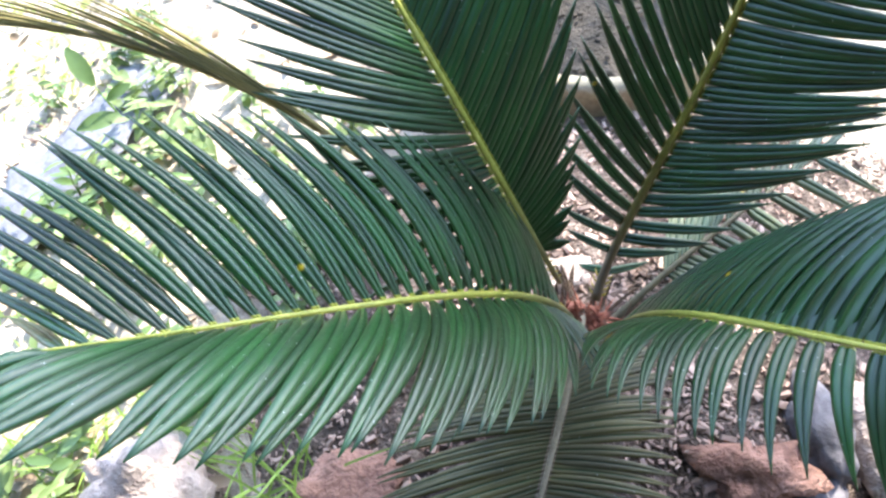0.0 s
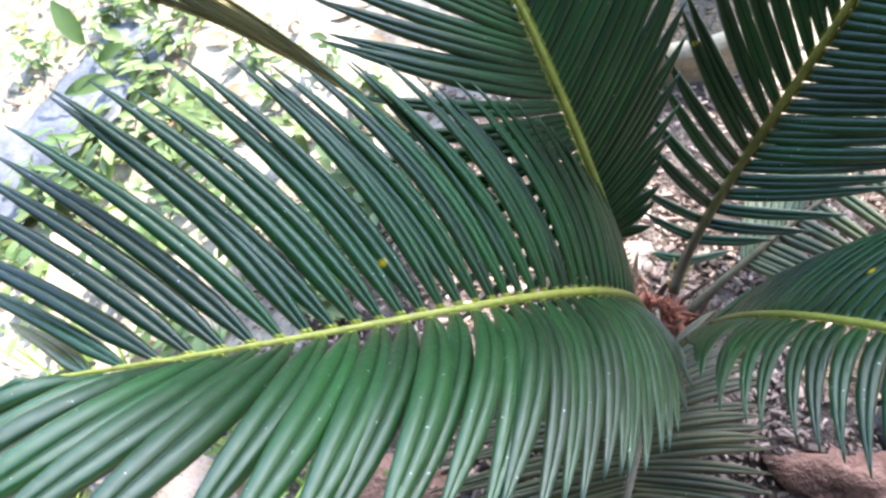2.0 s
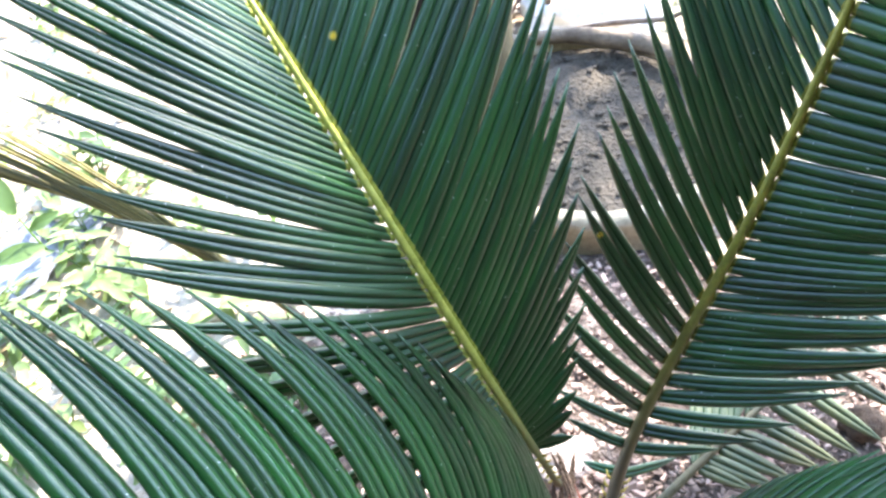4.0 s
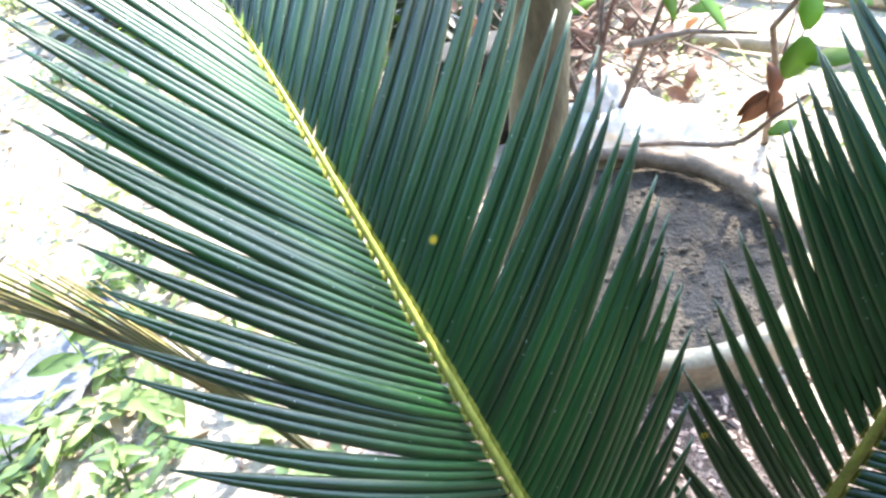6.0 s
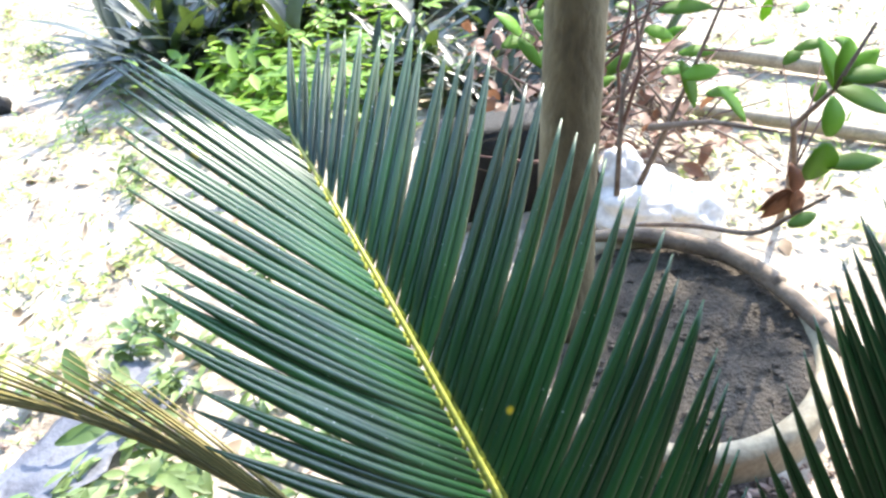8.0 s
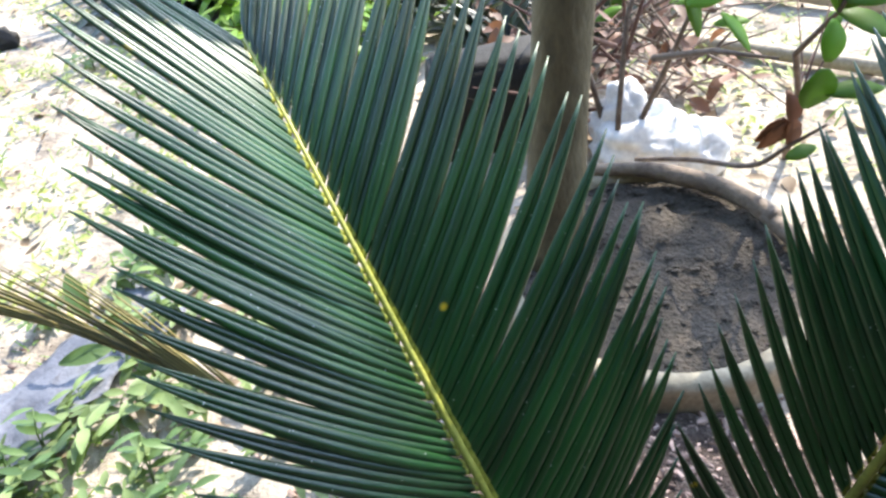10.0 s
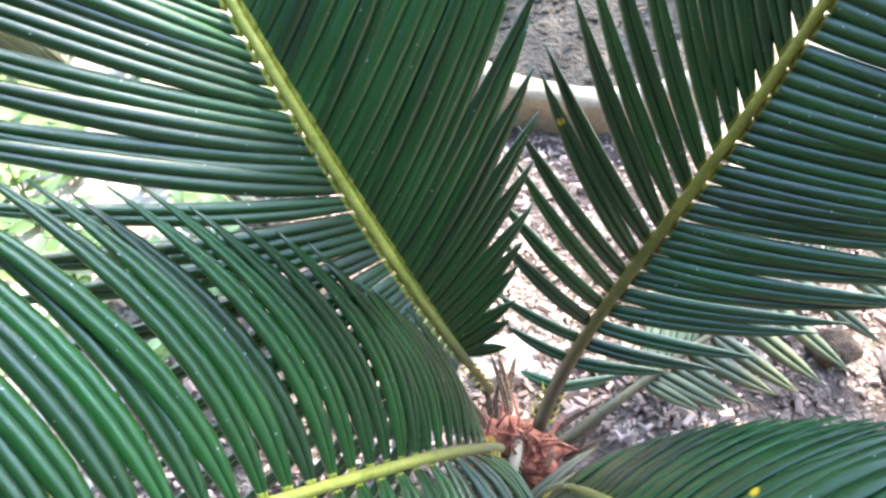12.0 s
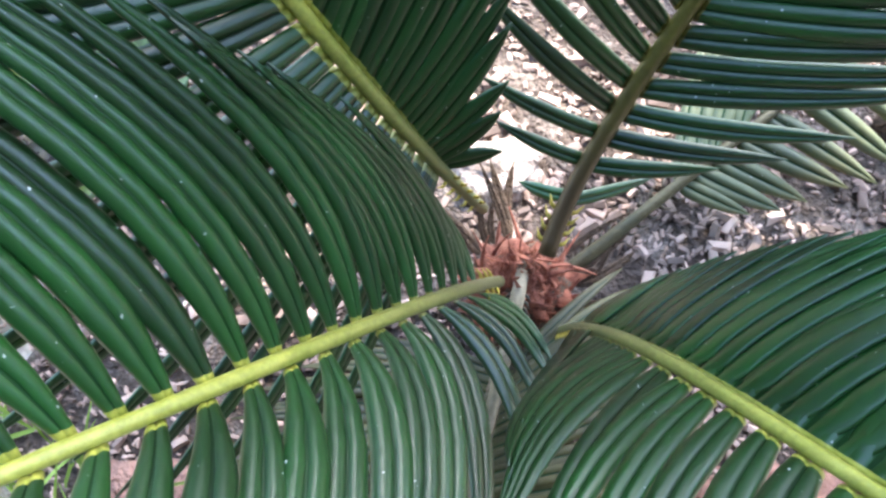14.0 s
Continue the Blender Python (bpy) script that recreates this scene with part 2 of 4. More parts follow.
def blade(bm, base, mid, tip, across, width, thick=0.0006, base_w=0.34, peak=0.17, fold=0.17, groove=0.10, foot=None, ribbed=False, taper=3.2):
    """A narrow leaf on a pinched foot, with a channelled midrib between two swelling halves, rolled margins and real thickness, along a bent line."""
    rows = []
    for t in STEPS:
        p = (1 - t) ** 2 * base + 2 * t * (1 - t) * mid + t * t * tip
        d = ((1 - t) * (mid - base) + t * (tip - mid)).normalized()
        w = (across - d * across.dot(d)).normalized()
        n = w.cross(d)
        if foot and t < 0.2:
            w = foot.lerp(w, t / 0.2)
        if t < peak:
            k = base_w + (1 - base_w) * math.sin(t / peak * math.pi / 2)
        else:
            k = max(0.05, 1 - ((t - peak) / (1 - peak)) ** taper)
        h = width * 0.5 * k
        half = ((1.0, -fold), (0.86, -0.48 * fold), (0.56, -0.06 * fold), (0.24, -0.012), (0.10, -0.07))
        prof = [(-a, b) for a, b in half] + [(0.0, -groove)] + [(a, b) for a, b in half[::-1]]
        top = [p + w * (a * h) + n * (b * h * 2) for a, b in prof]
        low = [p + w * (a * h * 0.97) + n * (b * h * 2 - thick) for a, b in ((1.0, -fold), (0.0, -0.12), (-1.0, -fold))]
        rows.append([bm.verts.new(v) for v in top + low])
    m = len(rows[0])
    for i, (a, b) in enumerate(zip(rows, rows[1:])):
        for k in range(m):
            face = bm.faces.new((a[k], a[(k + 1) % m], b[(k + 1) % m], b[k]))
            if ribbed:
                face.material_index = 2 if i == 0 else 1 if k in (4, 5) and i < 10 else 0
    bm.faces.new(rows[0][::-1])
    bm.faces.new(rows[-1])


def leaf_lists(verts, faces, base, way, up, length, width, curl=0.15, steps=4):
    """Adds one broad leaf to plain lists: a folded, pointed blade."""
    way = way.normalized()
    side = way.cross(up).normalized()
    nrm = side.cross(way)
    first = len(verts)
    for i in range(steps + 1):
        t = i / steps
        p = base + way * (length * t) + nrm * (-curl * length * t * t)
        h = width * 0.5 * max(0.04, math.sin(math.pi * min(0.97, t * 0.92 + 0.06)) ** 0.8)
        verts += [p - side * h + nrm * h * 0.25, p, p + side * h + nrm * h * 0.25]
    for i in range(steps):
        a = first + i * 3
        faces += [(a, a + 1, a + 4, a + 3), (a + 1, a + 2, a + 5, a + 4)]


def lump(bm, centre, size, rough=0.25, freq=3.0, sub=3, seed=0.0):
    """An uneven boulder-like body."""
    made = bmesh.ops.create_icosphere(bm, subdivisions=sub, radius=1.0)
    for v in made["verts"]:
        k = 1 + rough * noise.noise(v.co * freq + Vector((seed, 0, 0))) + rough * 0.4 * noise.noise(v.co * freq * 3 + Vector((0, seed, 0)))
        v.co = Vector(centre) + Vector((v.co.x * size[0], v.co.y * size[1], v.co.z * size[2])) * k


def ground_z(x, y):
    """The garden soil: a low mound round the palm, uneven all over."""
    r = math.hypot(x, y)
    s = min(1.0, max(0.0, (r - 0.08) / 0.55))
    s = s * s * (3 - 2 * s)
    n = noise.noise(Vector((x * 2.3, y * 2.3, 0.3))) * 0.02 + noise.noise(Vector((x * 9, y * 9, 1.3))) * 0.008
    return -0.10 * s + n * min(1.0, 0.4 + r)


# ---- ground ----
def build_ground():
    xs = sorted({round(-3 + 0.03 * i, 3) for i in range(201)} | {-4, -6, -9, -14, -25, -60, -150, 4, 6, 9, 14, 25, 60, 150})
    ys = sorted({round(-2 + 0.03 * i, 3) for i in range(201)} | {-3, -5, -9, -14, -25, -60, -150, 5, 6, 9, 14, 25, 60, 150})
    verts = [Vector((x, y, ground_z(x, y) if abs(x) < 5 and abs(y) < 5 else -0.1)) for y in ys for x in xs]
    w = len(xs)
    faces = [(j * w + i, j * w + i + 1, (j + 1) * w + i + 1, (j + 1) * w + i) for j in range(len(ys) - 1) for i in range(w - 1)]
    ob = from_lists("ground", verts, faces, SOIL)
    tagged(ob, "uneven pale brown garden soil with scattered litter", "ground", kind="structure")


def build_bed():
    """Darker crumbly soil mounded round the palm, with a ragged edge."""
    verts, faces = [Vector((0.05, 0, ground_z(0.05, 0) + 0.006))], []
    rings, seg = 44, 120
    for k in range(1, rings + 1):
        for a in range(seg):
            ang = 2 * math.pi * a / seg
            edge = 0.46 * (1 + 0.16 * noise.noise(Vector((math.cos(ang) * 2, math.sin(ang) * 2, 3))) + 0.06 * noise.noise(Vector((math.cos(ang) * 9, math.sin(ang) * 9, 5))))
            r = edge * k / rings
            x, y = 0.05 + math.cos(ang) * r, math.sin(ang) * r
            lift = 0.006 * min(1.0, 5 * (1 - k / rings)) - 0.003 + 0.006 * noise.noise(Vector((x * 38, y * 38, 1))) + 0.004 * noise.noise(Vector((x * 90, y * 90, 2)))
            verts.append(Vector((x, y, ground_z(x, y) + max(lift, -0.004 if k == rings else 0.001))))
    for a in range(seg):
        faces.append((0, 1 + a, 1 + (a + 1) % seg))
    for k in range(rings - 1):
        for a in range(seg):
            b = 1 + k * seg
            faces.append((b + a, b + seg + a, b + seg + (a + 1) % seg, b + (a + 1) % seg))
    tagged(from_lists("soil_bed", verts, faces, BED), "dark crumbly soil bed mounded round the palm", "soil", kind="structure")


build_ground()
build_bed()

# ---- the sago palm ----
# Curves of each frond: stalk, tips of one row of leaflets, tips of the other.
FRONDS = {
    "a": {"stalk": ((-0.013, -0.007, 0.084), (-0.059, -0.042, 0.259), (-0.171, -0.112, 0.349), (-0.335, -0.142, 0.411)),
          "near": ((0.002, -0.070, 0.118), (-0.059, -0.219, 0.304), (-0.232, -0.261, 0.519), (-0.332, -0.201, 0.461)),
          "far": ((-0.055, 0.026, 0.212), (-0.103, 0.049, 0.460), (-0.451, -0.031, 0.495), (-0.410, -0.079, 0.379)),
          "count": 37, "from": 0.08, "to": 1, "radius": 0.0031, "twist_near": (-0.4, 0.5), "twist_far": (0.0, 0.0), "count_near": 31, "wide_far": 1.12, "wide_near": 1.4, "grow_near": 0.35, "peak_near": 0.34, "peak_far": 0.22, "width": 0.0106, "sweep": 0.34, "foot_near": 0.42, "foot_far": 0.42, "crowd": 1.0, "dorsal": (-0.3, -0.1, 1), "bow_near": 0.17, "bow_far": 0.08,
          "map_near": ((0.08, -0.03), (0.15, 0.03), (0.22, 0.21), (0.31, 0.325), (0.45, 0.45), (0.6, 0.59), (0.75, 0.73), (0.88, 0.95), (1.0, 1.17)), "map_far": ((0.08, -0.02), (0.17, 0.09), (0.25, 0.15), (0.35, 0.27), (0.5, 0.394), (0.66, 0.511), (0.8, 0.661), (0.9, 0.80), (1.0, 1.13)),
          "label": "arching dark green frond with yellow stalk", "skin": RACHIS, "leaf": LEAFLET},
    "b": {"stalk": ((-0.016, 0.037, 0.082), (-0.086, 0.035, 0.331), (-0.144, 0.127, 0.483), (-0.235, 0.320, 0.520)),
          "near": ((-0.145, -0.148, 0.077), (-0.224, 0.025, 0.498), (-0.301, 0.207, 0.674), (-0.327, 0.369, 0.562)),
          "far": ((-0.014, 0.030, 0.130), (0.066, 0.160, 0.464), (-0.044, 0.270, 0.622), (-0.225, 0.394, 0.561)),
          "count": 46, "from": 0.09, "to": 1, "radius": 0.0030, "width": 0.0106, "grow_far": -0.6, "wide_far": 1.3, "wide_near": 1.15, "twist_near": (-0.05, -0.05), "twist_far": (-0.1, 0.55), "foot_near": 0.92, "foot_far": 0.97, "crowd": 1.15, "dorsal": (0.25, -0.6, 0.7), "bow_near": 0.06, "bow_far": 0.03,
          "map_near": ((0.09, 0.03), (0.14, 0.08), (0.35, 0.33), (0.55, 0.5), (0.7, 0.62), (0.84, 0.78), (1, 1.02)), "map_far": ((0.09, 0.03), (0.14, 0.1), (0.23, 0.25), (0.29, 0.33), (0.46, 0.48), (0.63, 0.67), (0.79, 0.83), (0.89, 0.93), (1, 1.03)),
          "label": "upright dark green frond with yellow stalk", "skin": RACHIS, "leaf": LEAFLET},
    "c": {"stalk": ((0.014, 0.002, 0.095), (0.048, 0.073, 0.131), (0.123, 0.099, 0.237), (0.164, 0.140, 0.419)),
          "near": ((0.002, 0.049, 0.114), (-0.040, 0.099, 0.246), (0.033, 0.165, 0.362), (0.142, 0.277, 0.488)),
          "far": ((0.088, 0.030, 0.109), (0.209, 0.007, 0.219), (0.262, 0.008, 0.335), (0.240, 0.015, 0.440)),
          "count": 34, "from": 0.12, "to": 1.25, "radius": 0.0045, "width": 0.0128, "wide_far": 1.2, "grow": 0.35, "twist_near": (0.0, 0.0), "twist_far": (0.0, 0.0), "crowd": 0.76, "foot_near": 0.95, "foot_far": 0.97, "dorsal": (-0.2, -0.7, 0.6), "bow_near": 0.05, "bow_far": 0.05,
          "map_near": ((0.12, -0.02), (0.17, 0.02), (0.3, 0.25), (0.43, 0.43), (0.53, 0.58), (0.69, 0.79), (0.8, 0.86), (1.25, 1.2)), "map_far": ((0.12, -0.03), (0.17, 0.015), (0.28, 0.15), (0.37, 0.3), (0.5, 0.47), (1, 0.95), (1.25, 1.15)),
          "label": "upright dark green frond with yellow stalk", "skin": RACHIS_DARK, "leaf": LEAFLET},
    "d": {"stalk": ((0.014, -0.038, 0.064), (0.033, -0.038, 0.178), (0.050, -0.099, 0.253), (0.120, -0.175, 0.332)),
          "near": ((-0.010, -0.077, 0.196), (-0.075, -0.143, 0.270), (0.005, -0.211, 0.300), (0.155, -0.273, 0.306)),
          "far": ((0.039, -0.034, 0.110), (0.096, -0.001, 0.214), (0.194, -0.084, 0.357), (0.210, -0.130, 0.434)),
          "count": 40, "count_near": 28, "from": 0.16, "to": 1.3, "radius": 0.0031, "width": 0.0122, "wide_far": 1.7, "loose_far": 0.25, "groove_far": 0.03, "wide_near": 1.0, "taper_near": 2.2, "twist_near": (-0.3, -0.3), "twist_far": (0.1, 0.15), "lean_far": 0.2, "foot_near": 0.8, "foot_far": 0.5, "fold_far": 0.05, "crowd": 1.2, "dorsal": (0.1, -0.3, 1), "bow_near": 0.19, "bow_far": 0.06,
          "map_near": ((0.16, 0.0), (0.31, 0.1), (0.41, 0.3), (0.55, 0.45), (0.67, 0.57), (0.83, 0.7), (1.3, 1.2)), "map_far": ((0.16, 0.08), (0.41, 0.36), (0.55, 0.51), (0.73, 0.66), (1, 0.9), (1.3, 1.15)),
          "label": "arching dark green frond with yellow-green stalk", "skin": RACHIS, "leaf": LEAFLET},
    "e": {"stalk": ((0.001, -0.001, 0.070), (-0.022, -0.073, 0.115), (-0.060, -0.150, 0.100), (-0.115, -0.262, 0.050)),
          "near": ((-0.130, -0.020, 0.045), (-0.240, -0.090, 0.062), (-0.275, -0.210, 0.045), (-0.245, -0.330, 0.022)),
          "far": ((0.061, -0.006, 0.055), (0.098, -0.083, 0.085), (0.050, -0.230, 0.060), (-0.049, -0.310, 0.026)),
          "count": 30, "from": 0.25, "to": 1, "radius": 0.0038, "width": 0.0115, "dorsal": (0, 0, 1), "bow_near": 0.1, "bow_far": 0.1,
          "label": "old drooping frond with faded olive leaflets", "skin": RACHIS_TAN, "leaf": LEAFLET_OLD},
    "f": {"stalk": ((-0.030, 0.012, 0.050), (-0.185, 0.186, 0.177), (-0.359, 0.298, 0.260), (-0.557, 0.323, 0.319)),
          "near": ((-0.120, 0.140, 0.170), (-0.310, 0.320, 0.270), (-0.520, 0.390, 0.350), (-0.700, 0.340, 0.340)),
          "far": ((-0.100, 0.160, 0.160), (-0.260, 0.360, 0.270), (-0.480, 0.430, 0.360), (-0.680, 0.360, 0.360)),
          "count": 30, "from": 0.3, "to": 1, "radius": 0.003, "width": 0.0042, "rows": ("near",), "map_near": ((0.3, 0.5), (0.7, 0.92), (1, 1.18)), "dorsal": (0, 0, 1), "bow_near": 0.1, "bow_far": 0.1,
          "label": "yellowing frond reaching low over the weeds", "skin": RACHIS_OLD, "leaf": LEAFLET_DRY},
    "g": {"stalk": ((0.034, 0.006, 0.028), (0.070, 0.024, 0.048), (0.132, 0.060, 0.080), (0.300, 0.150, 0.080)),
          "near": ((0.150, 0.022, 0.050), (0.200, 0.020, 0.045), (0.270, 0.030, 0.040), (0.370, 0.110, 0.035)),
          "far": ((0.140, 0.140, 0.060), (0.200, 0.190, 0.085), (0.280, 0.220, 0.080), (0.400, 0.230, 0.060)),
          "count": 10, "from": 0.45, "to": 1, "radius": 0.0042, "width": 0.0155, "dorsal": (0, 0, 1), "bow_near": 0.1, "bow_far": 0.1,
          "label": "old faded frond lying low over the soil", "skin": RACHIS_DULL, "leaf": LEAFLET_PALE},
}


def side_row(frond, spec, which):
    """One row of leaflets, from the stalk's curve to the tip curve."""
    stalk, tips = spec["stalk"], spec[which]
    n, s0, s1 = spec.get("count_" + which, spec["count"]), spec["from"], spec["to"]
    rnd = random.Random(len(which) * 31 + n + int(1000 * abs(tips[0][0])))
    for i in range(n):
        v = i / (n - 1)
        s = s0 + (s1 - s0) * v ** spec.get("crowd", 1.2)
        table = spec.get("map_" + which)
        if table:
            u = float(np.interp(s, [p[0] for p in table], [p[1] for p in table]))
        else:
            u = v**1.08
        base = bez(stalk, s)
        t = bez_dir(stalk, s)
        tip = bez(tips, u)
        reach = tip - base
        loose = spec.get("loose_" + which, 1.0)
        tip = base + reach * (1 + loose * rnd.uniform(-0.045, 0.03)) + (t * rnd.uniform(-0.007, 0.007) + Vector((0, 0, rnd.uniform(-0.005, 0.005)))) * loose
        reach = tip - base
        out = (reach - t * reach.dot(t)).normalized()
        up = Vector(spec["dorsal"])
        up = (up - t * up.dot(t)).normalized()
        rr = spec["radius"] * (1.12 - 0.82 * (s / (spec["to"] + 0.01)) ** 1.3)
        base = base + out * rr * 0.85 - up * rr * 0.2
        bow = spec.get("bow_" + which, 0.10) * rnd.uniform(0.8, 1.25)
        mid = base + (tip - base) * 0.5 + up * bow * reach.length - t * reach.length * (spec.get("lean_" + which, 0.05) + spec.get("sweep", 0.0) * (1 - v) ** 2)
        bm = bmesh.new()
        wd = (1 + spec.get("grow_" + which, spec.get("grow", 0.0)) * (v - 0.5)) * spec["width"] * spec.get("wide_" + which, 1.0) * rnd.uniform(0.9, 1.08) * (0.75 + 0.25 * min(1, 6 * v) * min(1, 4 * (1.05 - v)))
        sign = 1 if (t.cross(reach)).dot(up) > 0 else -1
        n0 = (up - t * up.dot(t)).normalized()
        n0 = (n0 - reach.normalized() * n0.dot(reach.normalized())).normalized()
        turn0, turn1 = spec.get("twist_" + which, (0.1, 0.1))
        blade(bm, base, mid, tip, (t + n0 * (turn0 + (turn1 - turn0) * v)) * sign, wd, foot=t * sign, ribbed=True, fold=spec.get("fold_" + which, 0.22), groove=spec.get("groove_" + which, 0.10), base_w=spec.get("foot_" + which, 0.7), peak=spec.get("peak_" + which, 0.12), taper=spec.get("taper_" + which, 3.2))
        data = part("leaflet", bm, spec["leaf"], frond).data
        data.materials.append(MIDRIB)
        data.materials.append(spec["skin"])


def build_frond(parent, spec):
    stalk, r = spec["stalk"], spec["radius"]
    bm = bmesh.new()
    k = 40
    top = spec["to"] + 0.01
    tube(bm, [bez(stalk, top * i / k) for i in range(k + 1)], [r * (1.12 - 0.82 * (i / k) ** 1.3) for i in range(k + 1)], 8)
    frond = part("frond", bm, spec["skin"], parent, spec["label"])
    step = (spec["to"] - spec["from"]) / spec["count"]
    for which in ("near", "far"):
        for i in range(1, 12):
            s = spec["from"] - step * i * 0.7
            if s < 0.02:
                break
            t = bez_dir(stalk, s)
            out = bez(spec[which], 0.0) - bez(stalk, s)
            out = (out - t * out.dot(t)).normalized()
            p = bez(stalk, s) + out * r * 0.8
            size = 0.0065 * (1 - 0.03 * i)
            bm = bmesh.new()
            tube(bm, [p, p + (out + t * 0.4) * size * 0.6, p + (out + t * 1.0) * size], [r * 0.4, r * 0.24, r * 0.05], 5)
            part("spine", bm, RACHIS_OLD if spec["skin"] in (RACHIS_OLD, RACHIS_TAN, RACHIS_DULL) else SPINE, frond)
    for which in spec.get("rows", ("near", "far")):
        side_row(frond, spec, which)


palm = tagged(new("sago_palm"), "young sago palm with stiff dark green feathery fronds in soil", "palm")
for spec in FRONDS.values():
    build_frond(palm, spec)


def build_crown(parent):
    bm = bmesh.new()
    lump(bm, (0.0, -0.005, 0.02), (0.034, 0.034, 0.05), 0.2, 4, 3)
    part("caudex", bm, CAUDEX, parent, "dark scaly caudex sitting in the soil")
    rnd = random.Random(5)
    bm = bmesh.new()
    lump(bm, (0.0, -0.005, 0.046), (0.025, 0.023, 0.019), 0.9, 4, 4, 3.0)
    for i in range(1500):
        a, e = rnd.uniform(0, 2 * math.pi), rnd.uniform(0.0, 1.55)
        d = Vector((math.cos(a) * math.cos(e), math.sin(a) * math.cos(e), math.sin(e)))
        p = Vector((0.0, -0.005, 0.046)) + Vector((d.x * 0.024, d.y * 0.022, d.z * 0.022))
        length = rnd.uniform(0.004, 0.009)
        lie = Vector((rnd.uniform(-1, 1), rnd.uniform(-1, 1), rnd.uniform(-0.3, 0.8)))
        d2 = (d * 0.4 + lie * 0.7).normalized()
        w = rnd.uniform(0.0003, 0.0008)
        q = p + d2 * length * 0.55
        tube(bm, [p, q, q + (d2 + lie * 0.5 - d * 0.3) * length * 0.45], [w, w * 0.8, w * 0.2], 4)
    part("crown_wool", bm, WOOL, parent, "reddish brown woolly scales between the leaf bases")
    for i in range(95):
        a, e = rnd.uniform(0, 2 * math.pi), rnd.uniform(-0.1, 1.4)
        d = Vector((math.cos(a) * math.cos(e), math.sin(a) * math.cos(e), math.sin(e)))
        p = Vector((0.0, -0.005, 0.044)) + Vector((d.x * 0.024, d.y * 0.022, d.z * 0.021))
        swirl = Vector((rnd.uniform(-1, 1), rnd.uniform(-1, 1), rnd.uniform(-0.2, 0.9)))
        way = (d * 0.8 + swirl * 0.7).normalized()
        side = way.cross(swirl)
        side = side.normalized() if side.length > 0.1 else way.orthogonal().normalized()
        length = rnd.uniform(0.010, 0.024)
        q = p + way * length + swirl * length * 0.35
        bm = bmesh.new()
        blade(bm, p, p + way * length * 0.6, q, side, rnd.uniform(0.0022, 0.0048), base_w=0.8, fold=rnd.uniform(0.2, 0.5), taper=1.6)
        part("crown_scale", bm, WOOL, parent)
    for _ in range(16):
        a = rnd.uniform(-1.3, 2.2)
        p = Vector((math.cos(a) * 0.036, math.sin(a) * 0.036 - 0.005, 0.03))
        way = Vector((math.cos(a), math.sin(a), rnd.uniform(0.3, 1.6))).normalized()
        side = way.cross(Vector((0, 0, 1))).normalized()
        q = p + way * rnd.uniform(0.025, 0.05)
        bm = bmesh.new()
        blade(bm, p, p.lerp(q, 0.5) - Vector((0, 0, 0.006)), q + Vector((rnd.uniform(-0.015, 0.015), rnd.uniform(-0.015, 0.015), 0)), side, rnd.uniform(0.004, 0.009))
        part("scale_leaf", bm, CAUDEX, parent, "dry dark curled scale leaf")


build_crown(palm)


# ---- the potted tree ----
POT = Vector((0.16, 0.62, 0.0))


def build_pot():
    pot = tagged(new("round_planter"), "low round cement planter holding soil and a tree", "planter")
    pot.location = (POT.x, POT.y, -0.12)
    bm = bmesh.new()
    prof = ((0.235, 0.0), (0.232, 0.09), (0.236, 0.112), (0.23, 0.122), (0.212, 0.122), (0.205, 0.112), (0.205, 0.02))
    seg = 64
    rings = []
    for r, z in prof:
        rings.append([bm.verts.new((math.cos(2 * math.pi * k / seg) * (r + 0.004 * noise.noise(Vector((k * 0.3, z * 20, 0)))), math.sin(2 * math.pi * k / seg) * r,
                                    z + 0.004 * noise.noise(Vector((k * 0.35, r * 9, 4))))) for k in range(seg)])
    for a, b in zip(rings, rings[1:]):
        for k in range(seg):
            bm.faces.new((a[k], a[(k + 1) % seg], b[(k + 1) % seg], b[k]))
    part("rim", bm, CONCRETE, pot, "stained cream cement ring")
    bm = bmesh.new()
    g = 30
    grid = {}
    for j in range(g + 1):
        for i in range(g + 1):
            x, y = (i / g - 0.5) * 2, (j / g - 0.5) * 2
            rr = max(abs(x), abs(y)) or 1
            le = math.hypot(x, y) or 1
            x, y = x * rr / le * 0.206, y * rr / le * 0.206
            grid[i, j] = bm.verts.new((x, y, 0.108 + 0.010 * noise.noise(Vector((x * 14, y * 14, 2))) + 0.006 * noise.noise(Vector((x * 50, y * 50, 2)))))
    for j in range(g):
        for i in range(g):
            bm.faces.new((grid[i, j], grid[i + 1, j], grid[i + 1, j + 1], grid[i, j + 1]))
    part("soil", bm, POT_SOIL, pot, "grey-brown crumbly soil")
    rnd = random.Random(9)
    bm = bmesh.new()
    for _ in range(300):
        a, r = rnd.uniform(0, 6.28), 0.198 * rnd.random() ** 0.5
        q = rnd.uniform(0.0015, 0.006)
        lump(bm, (math.cos(a) * r, math.sin(a) * r, 0.110 + q * 0.2), (q * rnd.uniform(0.9, 1.8), q, q * 0.45), 0.4, 2.0, 1, rnd.uniform(0, 50))
    tagged(part("soil_crumb", bm, POT_SOIL, pot, "loose clods of dry soil", smooth=False), kind="stuff")


build_pot()


